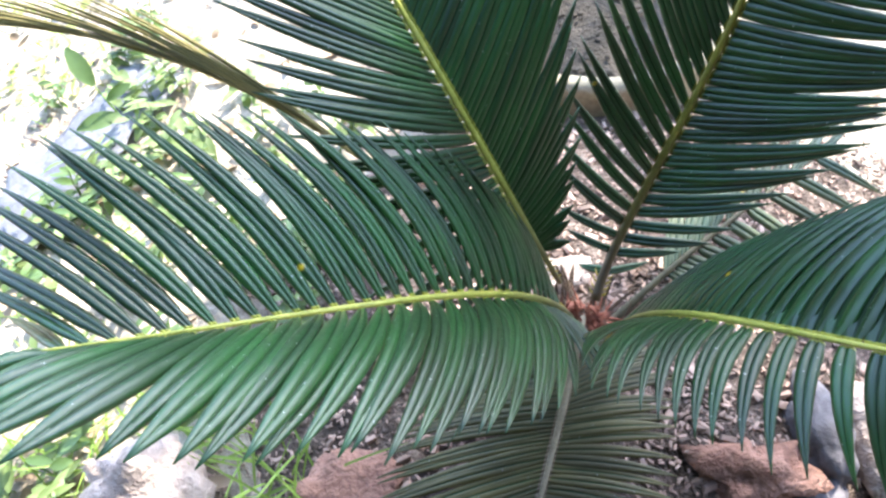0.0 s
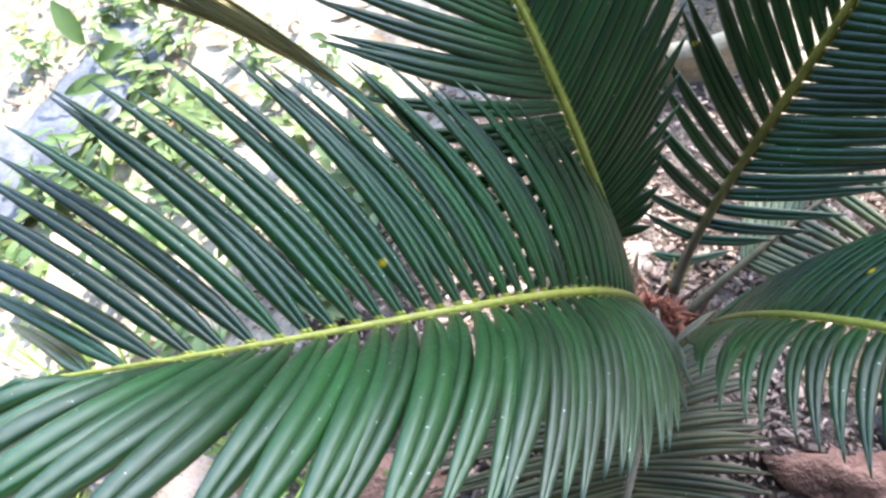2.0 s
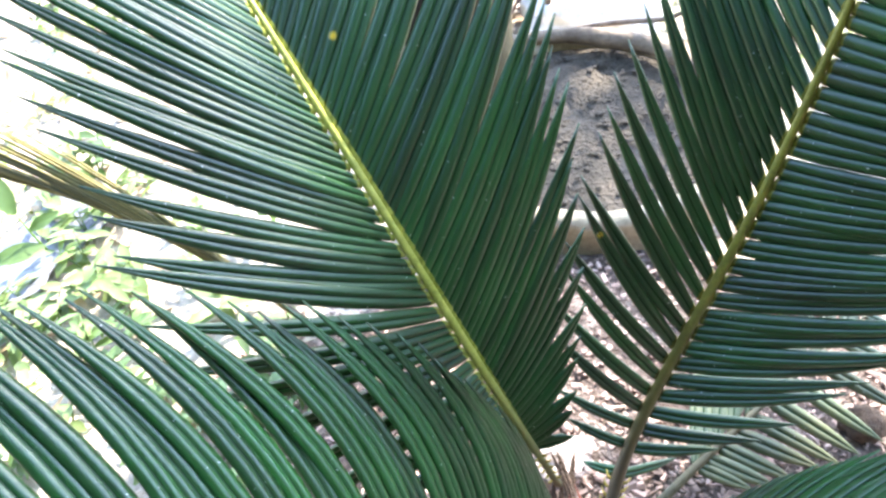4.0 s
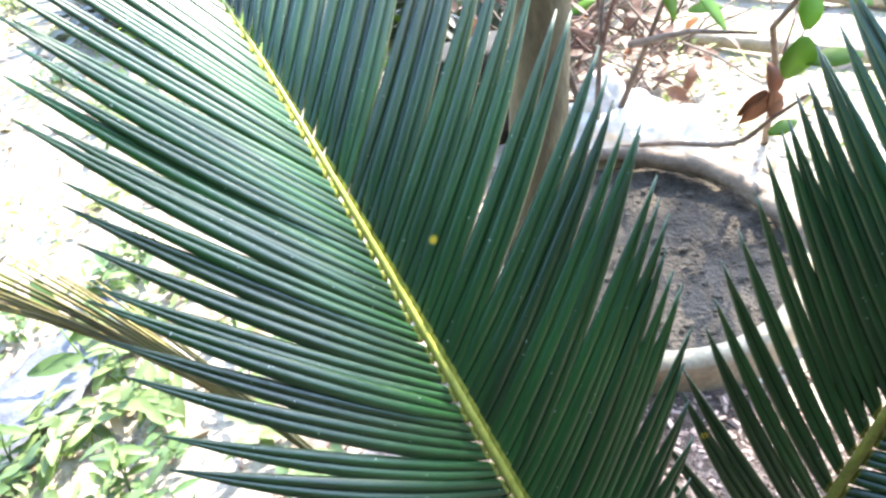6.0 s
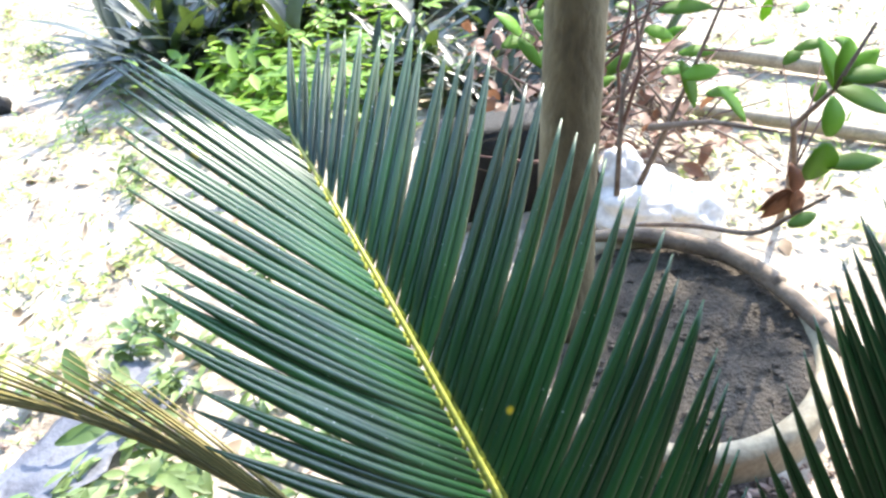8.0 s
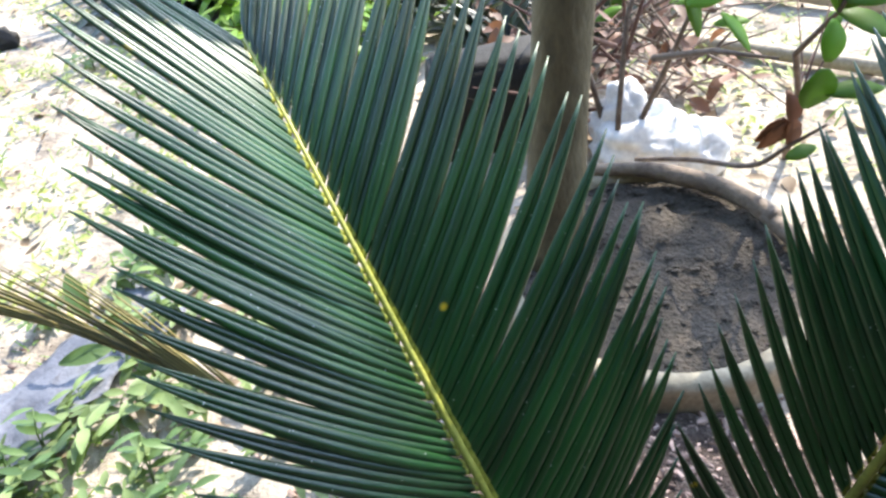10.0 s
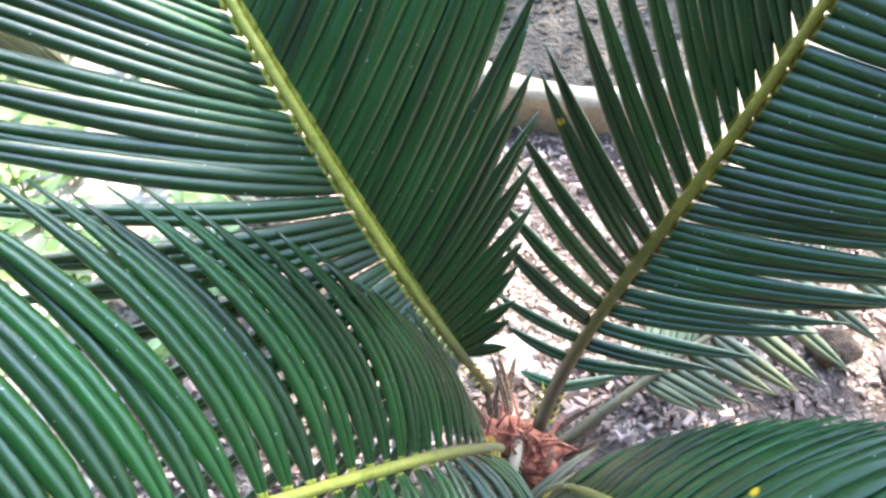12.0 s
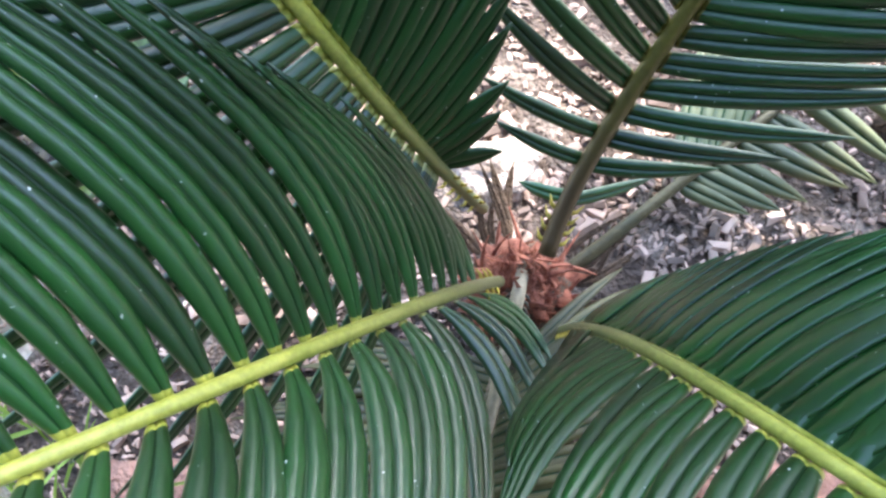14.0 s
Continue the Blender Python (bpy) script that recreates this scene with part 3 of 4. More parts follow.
def leafy_limbs(tree, forks, clumps, seed):
    """Limbs from each fork into its clump, with loose leaves about their ends."""
    rnd = random.Random(seed)
    limbs = bmesh.new()
    verts, faces = [], []
    for fork, (c, rad, count, leaves, spread, size) in zip(forks, clumps):
        fork, c = Vector(fork), Vector(c)
        for _ in range(count):
            d = Vector((rnd.gauss(0, 1), rnd.gauss(0, 1), rnd.gauss(0, 1))).normalized() * rnd.random() ** 0.4
            end = c + Vector((d.x * rad[0], d.y * rad[1], d.z * rad[2]))
            tube(limbs, [fork, fork.lerp(end, 0.5) + Vector((0, 0, 0.08)), end], [0.016, 0.009, 0.003], 6)
            for k in range(leaves):
                p = end + Vector((rnd.gauss(0, spread), rnd.gauss(0, spread), rnd.gauss(0, spread * 0.8)))
                way = Vector((rnd.uniform(-1, 1), rnd.uniform(-1, 1), rnd.uniform(-0.7, 0.2)))
                leaf_lists(verts, faces, p, way, Vector((0.1, 0.1, 1)), size * rnd.uniform(0.75, 1.25), size * rnd.uniform(0.38, 0.6))
    part("limbs", limbs, BARK, tree)
    crown = from_lists("crown", verts, faces, SHRUB)
    crown.parent = tree
    tagged(crown, "loose crown of small green leaves", kind="stuff")


def build_tree():
    tree = tagged(new("tree"), "slender grey-brown tree standing in the cement planter", "tree")
    tree.location = (0.018, 0.66, -0.035)
    bm = bmesh.new()
    line = [(0, 0, -0.03), (0.002, 0.01, 0.06), (0.012, 0.05, 0.25), (0.03, 0.10, 0.55), (0.05, 0.16, 1.0), (0.06, 0.2, 1.6), (0.08, 0.22, 2.3)]
    tube(bm, [Vector(p) for p in line], [0.062, 0.046, 0.041, 0.039, 0.037, 0.032, 0.02], 20)
    for v in bm.verts:
        v.co += Vector((noise.noise(v.co * 9), noise.noise(v.co * 9 + Vector((3, 0, 0))), 0)) * 0.005
    part("trunk", bm, BARK, tree)
    # The crown stays out of view; its spread is set to block sky light.
    leafy_limbs(tree, [(0.08, 0.22, 2.25)], [((0.05, 0.45, 2.75), (0.85, 0.55, 0.3), 42, 50, 0.12, 0.12)], 11)


def build_shade_tree():
    """A taller tree, added out of view so its leaf clumps shade the palm."""
    tree = tagged(new("tree"), "tall unseen tree added to shade the palm and bed", "tree")
    tree.location = (5.15, 3.58, -0.1)
    bm = bmesh.new()
    tube(bm, [Vector(p) for p in ((0, 0, -0.1), (0.05, 0, 1.2), (0, 0.05, 2.6), (-0.1, 0.1, 4.0), (-0.1, 0.1, 5.0))], [0.16, 0.13, 0.12, 0.09, 0.04], 16)
    part("trunk", bm, BARK, tree)
    bm = bmesh.new()
    tube(bm, [Vector(p) for p in ((0, 0.05, 2.7), (-1.2, 0.1, 3.6), (-2.2, -0.1, 4.0), (-2.9, -0.4, 4.0))], [0.08, 0.06, 0.04, 0.02], 10)
    part("bough", bm, BARK, tree)
    # Each clump is set where its shadow falls on a chosen frond or patch.
    leafy_limbs(tree, [(-2.9, -0.4, 4.0), (-2.9, -0.4, 4.0), (-2.6, -0.25, 4.0), (-2.2, -0.1, 4.0), (-2.6, -0.25, 4.0), (-2.9, -0.4, 4.0), (-2.6, -0.25, 4.0)],
                [((-3.21, -0.58, 3.9), (0.24, 0.09, 0.10), 16, 90, 0.035, 0.05), ((-2.88, -0.32, 3.9), (0.15, 0.18, 0.14), 16, 90, 0.04, 0.055),
                 ((-2.76, -0.12, 3.9), (0.14, 0.14, 0.12), 8, 60, 0.055, 0.065), ((-2.78, 0.38, 3.7), (0.2, 0.26, 0.15), 12, 11, 0.075, 0.07),
                 ((-3.07, 0.06, 3.9), (0.17, 0.13, 0.12), 10, 70, 0.045, 0.055),
                 ((-3.22, -0.44, 3.9), (0.12, 0.04, 0.08), 8, 80, 0.032, 0.05), ((-2.75, -1.05, 3.95), (0.8, 0.5, 0.12), 30, 60, 0.09, 0.10)], 12)


build_shade_tree()
build_tree()


# ---- litter on the soil ----
def chip_stuff():
    """Bark chips and crumbs round the palm."""
    rnd = random.Random(21)
    verts, faces = [], []
    for i in range(17000):
        if i < 14500:
            a, r = rnd.uniform(0, 2 * math.pi), 0.03 + 0.5 * rnd.random() ** 0.8
            x, y = math.cos(a) * r + 0.05, math.sin(a) * r
        else:
            x, y = rnd.uniform(-1.3, 1.2), rnd.uniform(-0.5, 1.8)
        if math.hypot(x - POT.x, y - POT.y) < 0.24:
            continue
        s = rnd.uniform(0.0010, 0.0036) * (2.2 if i % 11 == 0 else 1)
        turn = Matrix.Rotation(rnd.uniform(0, 6.28), 3, "Z") @ Matrix.Rotation(rnd.uniform(-0.6, 0.6), 3, "X")
        c = Vector((x, y, ground_z(x, y) + 0.004 + s * 0.3))
        first = len(verts)
        for dx, dy, dz in ((-1, -0.6, -0.4), (1, -0.5, -0.4), (1.1, 0.6, -0.4), (-0.9, 0.6, -0.4), (-0.7, -0.4, 0.4), (0.8, -0.5, 0.3), (0.8, 0.4, 0.45), (-0.6, 0.5, 0.35)):
            verts.append(c + turn @ Vector((dx * s * rnd.uniform(0.8, 1.6), dy * s * rnd.uniform(0.6, 1.1), dz * s)))
        faces += [tuple(first + k for k in f) for f in ((4, 5, 6, 7), (0, 1, 5, 4), (1, 2, 6, 5), (2, 3, 7, 6), (3, 0, 4, 7))]
    ob = from_lists("wood_chips", verts, faces, CHIP, False)
    tagged(ob, "crumbs of bark and wood chips on the soil", "mulch", kind="stuff")


def litter_stuff():
    rnd = random.Random(8)
    verts, faces = [], []
    for i in range(2600):
        x, y = rnd.uniform(-2.6, 1.9), rnd.uniform(-0.6, 3.2)
        if math.hypot(x - POT.x, y - POT.y) < 0.24 or math.hypot(x, y) < 0.42:
            continue
        a = rnd.uniform(0, 6.28)
        n = Vector((rnd.uniform(-0.4, 0.4), rnd.uniform(-0.4, 0.4), 1))
        leaf_lists(verts, faces, Vector((x, y, ground_z(x, y) + rnd.uniform(0.003, 0.012))), Vector((math.cos(a), math.sin(a), rnd.uniform(-0.1, 0.3))), n,
                   rnd.uniform(0.015, 0.055), rnd.uniform(0.008, 0.026), rnd.uniform(-0.4, 0.5))
    tagged(from_lists("leaf_litter", verts, faces, LITTER), "dry fallen leaves strewn over the soil", "leaf litter", kind="stuff")


def grass_stuff():
    rnd = random.Random(17)
    verts, faces = [], []

    def tuft(x, y, count, length, spread):
        for _ in range(count):
            a = rnd.uniform(0, 6.28)
            px, py = x + rnd.gauss(0, spread), y + rnd.gauss(0, spread)
            leaf_lists(verts, faces, Vector((px, py, ground_z(px, py) - 0.004)), Vector((math.cos(a) * 0.8, math.sin(a) * 0.8, rnd.uniform(0.5, 1.4))), Vector((0.1, 0, 1)),
                       length * rnd.uniform(0.5, 1.2), rnd.uniform(0.002, 0.0045), rnd.uniform(0.2, 0.8), 4)

    for x, y in ((-0.38, -0.1), (-0.42, -0.05), (-0.34, -0.12), (-0.61, -0.06), (-0.66, -0.02), (-0.58, 0.02), (-0.7, 0.08)):
        tuft(x, y, 16, 0.12, 0.025)
    for _ in range(1100):
        x, y = rnd.uniform(-2.8, -0.55), rnd.uniform(0.3, 3.2)
        tuft(x, y, 6, 0.035, 0.03)
    for _ in range(120):
        x, y = rnd.uniform(0.25, 1.5), rnd.uniform(0.95, 2.2)
        tuft(x, y, 6, 0.05, 0.03)
    tagged(from_lists("grass", verts, faces, GRASS), "thin patchy grass blades in the soil", "grass", kind="stuff")


def cover_stuff():
    """Low yellow-green creeping weeds in loose patches on the open soil."""
    rnd = random.Random(23)
    verts, faces = [], []
    for _ in range(13000):
        if rnd.random() < 0.8:
            x, y = rnd.uniform(-3.2, -0.75), rnd.uniform(0.7, 3.4)
        else:
            x, y = rnd.uniform(0.25, 1.7), rnd.uniform(0.75, 2.6)
        if noise.noise(Vector((x * 5.0, y * 5.0, 5.0))) + 0.5 * noise.noise(Vector((x * 14, y * 14, 2.0))) < 0.02 or math.hypot(x - POT.x, y - POT.y) < 0.25:
            continue
        a = rnd.uniform(0, 6.28)
        leaf_lists(verts, faces, Vector((x, y, ground_z(x, y) + rnd.uniform(0.003, 0.022))), Vector((math.cos(a), math.sin(a), rnd.uniform(-0.1, 0.7))),
                   Vector((rnd.uniform(-0.4, 0.4), rnd.uniform(-0.4, 0.4), 1)), rnd.uniform(0.014, 0.034), rnd.uniform(0.008, 0.016), rnd.uniform(0, 0.4), 2)
    tagged(from_lists("ground_cover", verts, faces, COVER), "low yellow-green creeping weeds in patches", "weeds", kind="stuff")


# ---- weeds ----
def build_weed(name, material, leaves, length, width, seed, label, group, height=0.06):
    """A small herb: a few stems with paired leaves."""
    rnd = random.Random(seed)
    weed = tagged(new(name), label, "weed", group)
    stems = bmesh.new()
    verts, faces = [], []
    for _ in range(max(2, leaves // 6)):
        a = rnd.uniform(0, 6.28)
        top = Vector((math.cos(a) * height * 0.7, math.sin(a) * height * 0.7, height * rnd.uniform(0.6, 1.2)))
        tube(stems, [Vector((0, 0, -0.01)), top * 0.5 + Vector((0, 0, 0.008)), top], [0.0016, 0.0013, 0.0008], 5)
        for k in range(6):
            f = (k + 1) / 6
            p = top * f + Vector((0, 0, 0.008 * math.sin(math.pi * f)))
            b = a + (1.6 if k % 2 else -1.6) + rnd.uniform(-0.6, 0.6)
            leaf_lists(verts, faces, p, Vector((math.cos(b), math.sin(b), rnd.uniform(-0.1, 0.5))), Vector((rnd.uniform(-0.3, 0.3), rnd.uniform(-0.3, 0.3), 1)),
                       length * rnd.uniform(0.6, 1.15), width * rnd.uniform(0.7, 1.1), rnd.uniform(0, 0.4))
    part("stem", stems, WEED, weed)
    leaf = from_lists("foliage", verts, faces, material)
    leaf.parent = weed
    leaf["kind"] = "stuff"
    return weed


def plant_weeds():
    rnd = random.Random(4)
    kinds = [build_weed("weed", PALE_HERB, 24, 0.032, 0.014, 1, "low weed with small pale green leaves in soil", "low weeds"),
             build_weed("weed", WEED, 24, 0.036, 0.015, 2, "low weed with fresh green leaves in soil", "low weeds"),
             build_weed("weed", PALE_HERB, 18, 0.055, 0.018, 3, "low weed with long pale leaves in soil", "low weeds", 0.05)]
    spots = [(-0.60, 0.36), (-0.52, 0.42), (-0.66, 0.48), (-0.46, 0.30), (-0.55, 0.50), (-0.70, 0.34), (-0.40, 0.42), (-0.75, 0.20), (-0.80, 0.08), (-0.68, 0.12), (-0.62, 0.24),
             (-0.85, 0.30), (-0.35, 0.55), (-0.48, 0.62), (-0.60, 0.66), (-0.72, 0.66), (-0.44, 0.20), (-0.54, 0.12), (-0.30, 0.34), (-0.36, 0.24), (-0.28, 0.46), (-0.66, 0.0), (-0.74, -0.05)]
    for _ in range(22):
        spots.append((rnd.gauss(-0.62, 0.2), rnd.gauss(0.42, 0.24)))
    for _ in range(70):
        spots.append((rnd.uniform(-2.4, -0.5), rnd.uniform(0.6, 2.6)))
    for i, (x, y) in enumerate(spots):
        m = pose(x, y, ground_z(x, y), 0, 0, rnd.uniform(0, 360)) @ Matrix.Scale(rnd.uniform(0.7, 1.15), 4)
        k = kinds[(i * 7 + i // 3) % 3]
        if i < 3:
            kinds[i].matrix_basis = m
        else:
            copy_thing(k, m).scale = m.to_scale()


def build_sprig():
    """The taller green seedling beside the plastic sheet."""
    ob = tagged(new("seedling"), "thin seedling with three broad bright green leaves", "seedling")
    x, y = -0.70, 0.60
    ob.location = (x, y, ground_z(x, y))
    bm = bmesh.new()
    tube(bm, [Vector((0, 0, -0.01)), Vector((-0.01, 0.005, 0.04)), Vector((-0.02, 0.015, 0.09))], [0.0022, 0.0018, 0.001], 6)
    part("stem", bm, HERB, ob)
    for p, way, ln in (((-0.004, 0.0, 0.03), (-0.7, -0.5, 0.3), 0.075), ((-0.02, 0.015, 0.09), (-0.35, 0.5, 0.6), 0.08), ((-0.012, 0.008, 0.06), (0.7, 0.2, 0.3), 0.05)):
        verts, faces = [], []
        leaf_lists(verts, faces, Vector(p), Vector(way), Vector((0.2, -0.6, 1)), ln, ln * 0.42, 0.2, 6)
        leaf = from_lists("leaf", verts, faces, WEED)
        leaf.parent = ob


# ---- single things round the palm ----
def stone(name, at, size, material, label, seed, rough=0.25, turn=0.0, category="stone"):
    bm = bmesh.new()
    lump(bm, (0, 0, 0), size, rough, 2.2, 3, seed)
    ob = link_mesh(name, bm, material)
    ob.matrix_basis = pose(*at, 0, 0, turn)
    return tagged(ob, label, category)


def build_sheet():
    """A crumpled strip of grey plastic pressed into the soil."""
    bm = bmesh.new()
    n, m = 26, 14
    g = {}
    for j in range(m + 1):
        for i in range(n + 1):
            x, y = (i / n - 0.5) * 0.52, (j / m - 0.5) * 0.16
            x2, y2 = -0.80 + x * 0.55 - y * 0.8, 0.50 + x * 0.85 + y * 0.5
            x2 += 0.02 * noise.noise(Vector((i * 0.4, j * 0.4, 7)))
            y2 += 0.02 * noise.noise(Vector((i * 0.4, j * 0.4, 9)))
            g[i, j] = bm.verts.new((x2, y2, ground_z(x2, y2) + 0.016 + 0.018 * abs(noise.noise(Vector((x * 16, y * 16, 3)))) + 0.006 * noise.noise(Vector((x * 50, y * 50, 3)))))
    for j in range(m):
        for i in range(n):
            bm.faces.new((g[i, j], g[i + 1, j], g[i + 1, j + 1], g[i, j + 1]))
    ob = link_mesh("plastic_sheet", bm, SHEET)
    sol = ob.modifiers.new("thickness", "SOLIDIFY")
    sol.thickness = 0.0015
    tagged(ob, "crumpled grey plastic sheet lying among weeds", "plastic sheet")


def bag_lobe(lobes):
    """Rounded lobes of thin plastic, drawn into a few soft creases."""
    bm = bmesh.new()
    for at, size, seed in lobes:
        lump(bm, at, size, 0.35, 1.5, 4, seed)
    for v in bm.verts:
        v.co += v.co.normalized() * (0.010 * abs(noise.noise(v.co * 11)) + 0.002 * noise.noise(v.co * 30))
    return bm


def build_bag():
    bag = tagged(new("plastic_bag"), "crumpled white plastic sack behind the planter", "bag")
    bag.matrix_basis = pose(0.27, 1.03, -0.10, 0, 0, -12)
    part("bag_body", bag_lobe((((-0.03, 0, 0.035), (0.105, 0.085, 0.06), 3.0), ((0.07, -0.01, 0.025), (0.075, 0.07, 0.05), 5.0))), BAG, bag)
    part("bag_neck", bag_lobe((((-0.06, 0.02, 0.075), (0.05, 0.048, 0.065), 8.0),)), BAG, bag, "gathered neck of the white sack")


def log(name, pts, radii, material, label, category="branch", seed=0, sides=10):
    bm = bmesh.new()
    fine, rads = [], []
    k = 5
    pts = [Vector(p) for p in pts]
    for i in range(len(pts) - 1):
        for s in range(k):
            t = s / k
            p0, p1, p2, p3 = pts[max(i - 1, 0)], pts[i], pts[i + 1], pts[min(i + 2, len(pts) - 1)]
            fine.append(0.5 * ((2 * p1) + (p2 - p0) * t + (2 * p0 - 5 * p1 + 4 * p2 - p3) * t * t + (3 * p1 - p0 - 3 * p2 + p3) * t**3))
            rads.append((radii[i] * (1 - t) + radii[i + 1] * t) * (1 + 0.12 * noise.noise(Vector((i + t, seed, 0.5)))))
    fine.append(pts[-1])
    rads.append(radii[-1])
    tube(bm, fine, rads, sides)
    for v in bm.verts:
        v.co += Vector((noise.noise(v.co * 40), noise.noise(v.co * 40 + Vector((2, 0, 0))), noise.noise(v.co * 40 + Vector((0, 5, 0))))) * 0.12 * radii[0]
    ob = link_mesh(name, bm, material)
    return tagged(ob, label, category)


def broad_leaf(parent, at, way, up, length, width, material, curl=0.12, name="leaf"):
    """A broad oval leaf with a midrib fold and some thickness, as a part of its plant."""
    verts, faces = [], []
    leaf_lists(verts, faces, Vector(at), Vector(way), Vector(up), length, width, curl, 8)
    ob = from_lists(name, verts, faces, material)
    sol = ob.modifiers.new("thickness", "SOLIDIFY")
    sol.thickness = 0.0006
    if parent:
        ob.parent = parent
    return ob


def build_shrub():
    """The leafy shrub that leans in behind the planter."""
    shrub = tagged(new("shrub"), "leafy shrub with bare brown stems and oval green leaves", "shrub")
    lines = (((0.20, 1.02, -0.12), (0.185, 0.985, 0.02), (0.205, 1.06, 0.18), (0.25, 1.09, 0.32), (0.30, 1.12, 0.50)),
             ((0.21, 1.03, -0.12), (0.25, 1.0, 0.05), (0.27, 0.97, 0.16), (0.30, 0.96, 0.28), (0.36, 0.98, 0.45)),
             ((0.20, 1.04, -0.12), (0.15, 1.08, 0.05), (0.10, 1.12, 0.2), (0.03, 1.15, 0.32)),
             ((0.52, 0.98, -0.12), (0.44, 0.85, 0.10), (0.36, 0.75, 0.24), (0.375, 0.705, 0.315), (0.40, 0.70, 0.40)),
             ((0.24, 0.99, 0.13), (0.29, 0.86, 0.20), (0.336, 0.745, 0.237)),
             ((0.44, 0.85, 0.10), (0.40, 0.72, 0.19), (0.34, 0.64, 0.235)))
    for pts in lines:
        bm = bmesh.new()
        tube(bm, [Vector(p) for p in pts], [0.007 - 0.005 * i / (len(pts) - 1) for i in range(len(pts))], 8)
        part("branch", bm, TWIG, shrub)
    rnd = random.Random(19)
    for _ in range(13):
        p = Vector((rnd.uniform(0.10, 0.30), rnd.uniform(1.02, 1.2), rnd.uniform(-0.05, 0.2)))
        d = Vector((rnd.uniform(-1, 1), rnd.uniform(-0.5, 0.7), rnd.uniform(-0.1, 0.9))).normalized() * rnd.uniform(0.12, 0.34)
        bm = bmesh.new()
        tube(bm, [p, p + d * 0.5 + Vector((rnd.uniform(-0.03, 0.03), rnd.uniform(-0.03, 0.03), 0.01)), p + d], [0.005, 0.0035, 0.0015], 6)
        part("branch", bm, RED_TWIG, shrub)
    big = (((0.375, 0.705, 0.315), (0.5, -0.3, -0.15), 0.075, 0.034), ((0.375, 0.705, 0.315), (-0.25, 0.25, 0.8), 0.07, 0.03), ((0.378, 0.705, 0.318), (0.15, 0.2, 0.9), 0.06, 0.03),
           ((0.38, 0.705, 0.32), (0.6, 0.1, 0.55), 0.06, 0.03), ((0.378, 0.70, 0.33), (0.6, -0.1, 0.1), 0.06, 0.028), ((0.34, 0.64, 0.275), (-0.12, -0.1, -0.9), 0.055, 0.05),
           ((0.345, 0.645, 0.28), (0.1, 0.3, 0.8), 0.05, 0.034), ((0.35, 0.64, 0.24), (0.9, -0.1, 0.1), 0.07, 0.026), ((0.30, 0.88, 0.25), (0.5, -0.1, -0.5), 0.085, 0.026),
           ((0.27, 0.97, 0.26), (0.3, -0.3, -0.7), 0.085, 0.03), ((0.27, 0.95, 0.24), (0.7, -0.1, 0.15), 0.06, 0.032), ((0.25, 1.05, 0.32), (0.8, -0.2, 0.1), 0.09, 0.03),
           ((0.05, 1.12, 0.27), (-0.4, -0.2, 0.05), 0.07, 0.034), ((0.05, 1.13, 0.3), (0.4, -0.3, -0.3), 0.06, 0.03), ((0.36, 0.70, 0.10), (0.9, 0.2, 0.2), 0.05, 0.022))
    for at, way, ln, wd in big:
        broad_leaf(shrub, at, way, (0.2, -0.55, 0.8), ln, wd, SHRUB)
    rnd = random.Random(31)
    twigs = bmesh.new()
    joints = [Vector(p) for pts in lines for p in pts] + [(Vector(a) + Vector(b)) / 2 for pts in lines for a, b in zip(pts, pts[1:])]
    for k in range(70):
        at = Vector((rnd.uniform(0.0, 0.62), rnd.uniform(0.98, 1.35), rnd.uniform(0.12, 0.6)))
        if k >= 54:
            at = Vector((rnd.uniform(0.2, 0.75), rnd.uniform(1.1, 1.6), rnd.uniform(0.22, 0.5)))
        broad_leaf(shrub, at, (rnd.uniform(-1, 1), rnd.uniform(-0.6, 0.3), rnd.uniform(-0.5, 0.4)), (rnd.uniform(-0.4, 0.4), -0.5, 0.8), rnd.uniform(0.04, 0.07), rnd.uniform(0.02, 0.032), SHRUB)
        root = min(joints, key=lambda q: (q - at).length)
        bend = root.lerp(at, 0.55) + Vector((rnd.uniform(-0.02, 0.02), rnd.uniform(-0.02, 0.02), -0.015))
        tube(twigs, [root, bend, at], [0.0022, 0.0016, 0.0009], 5)
    tagged(part("twig_spray", twigs, RED_TWIG, shrub, "thin reddish twigs"), kind="stuff")


def build_dead_leaf():
    ob = tagged(new("dried_leaf"), "curled red-brown dried leaves caught on a twig", "dry leaf")
    ob.location = (0.325, 0.66, 0.185)
    rnd = random.Random(6)
    for _ in range(9):
        a = rnd.uniform(0, 6.28)
        broad_leaf(ob, (rnd.uniform(-0.012, 0.012), 0, rnd.uniform(-0.012, 0.012)), (math.cos(a), -0.3, math.sin(a)), (0.2, -1, 0.4), rnd.uniform(0.03, 0.045), 0.024, DEAD, rnd.uniform(0.4, 0.9))


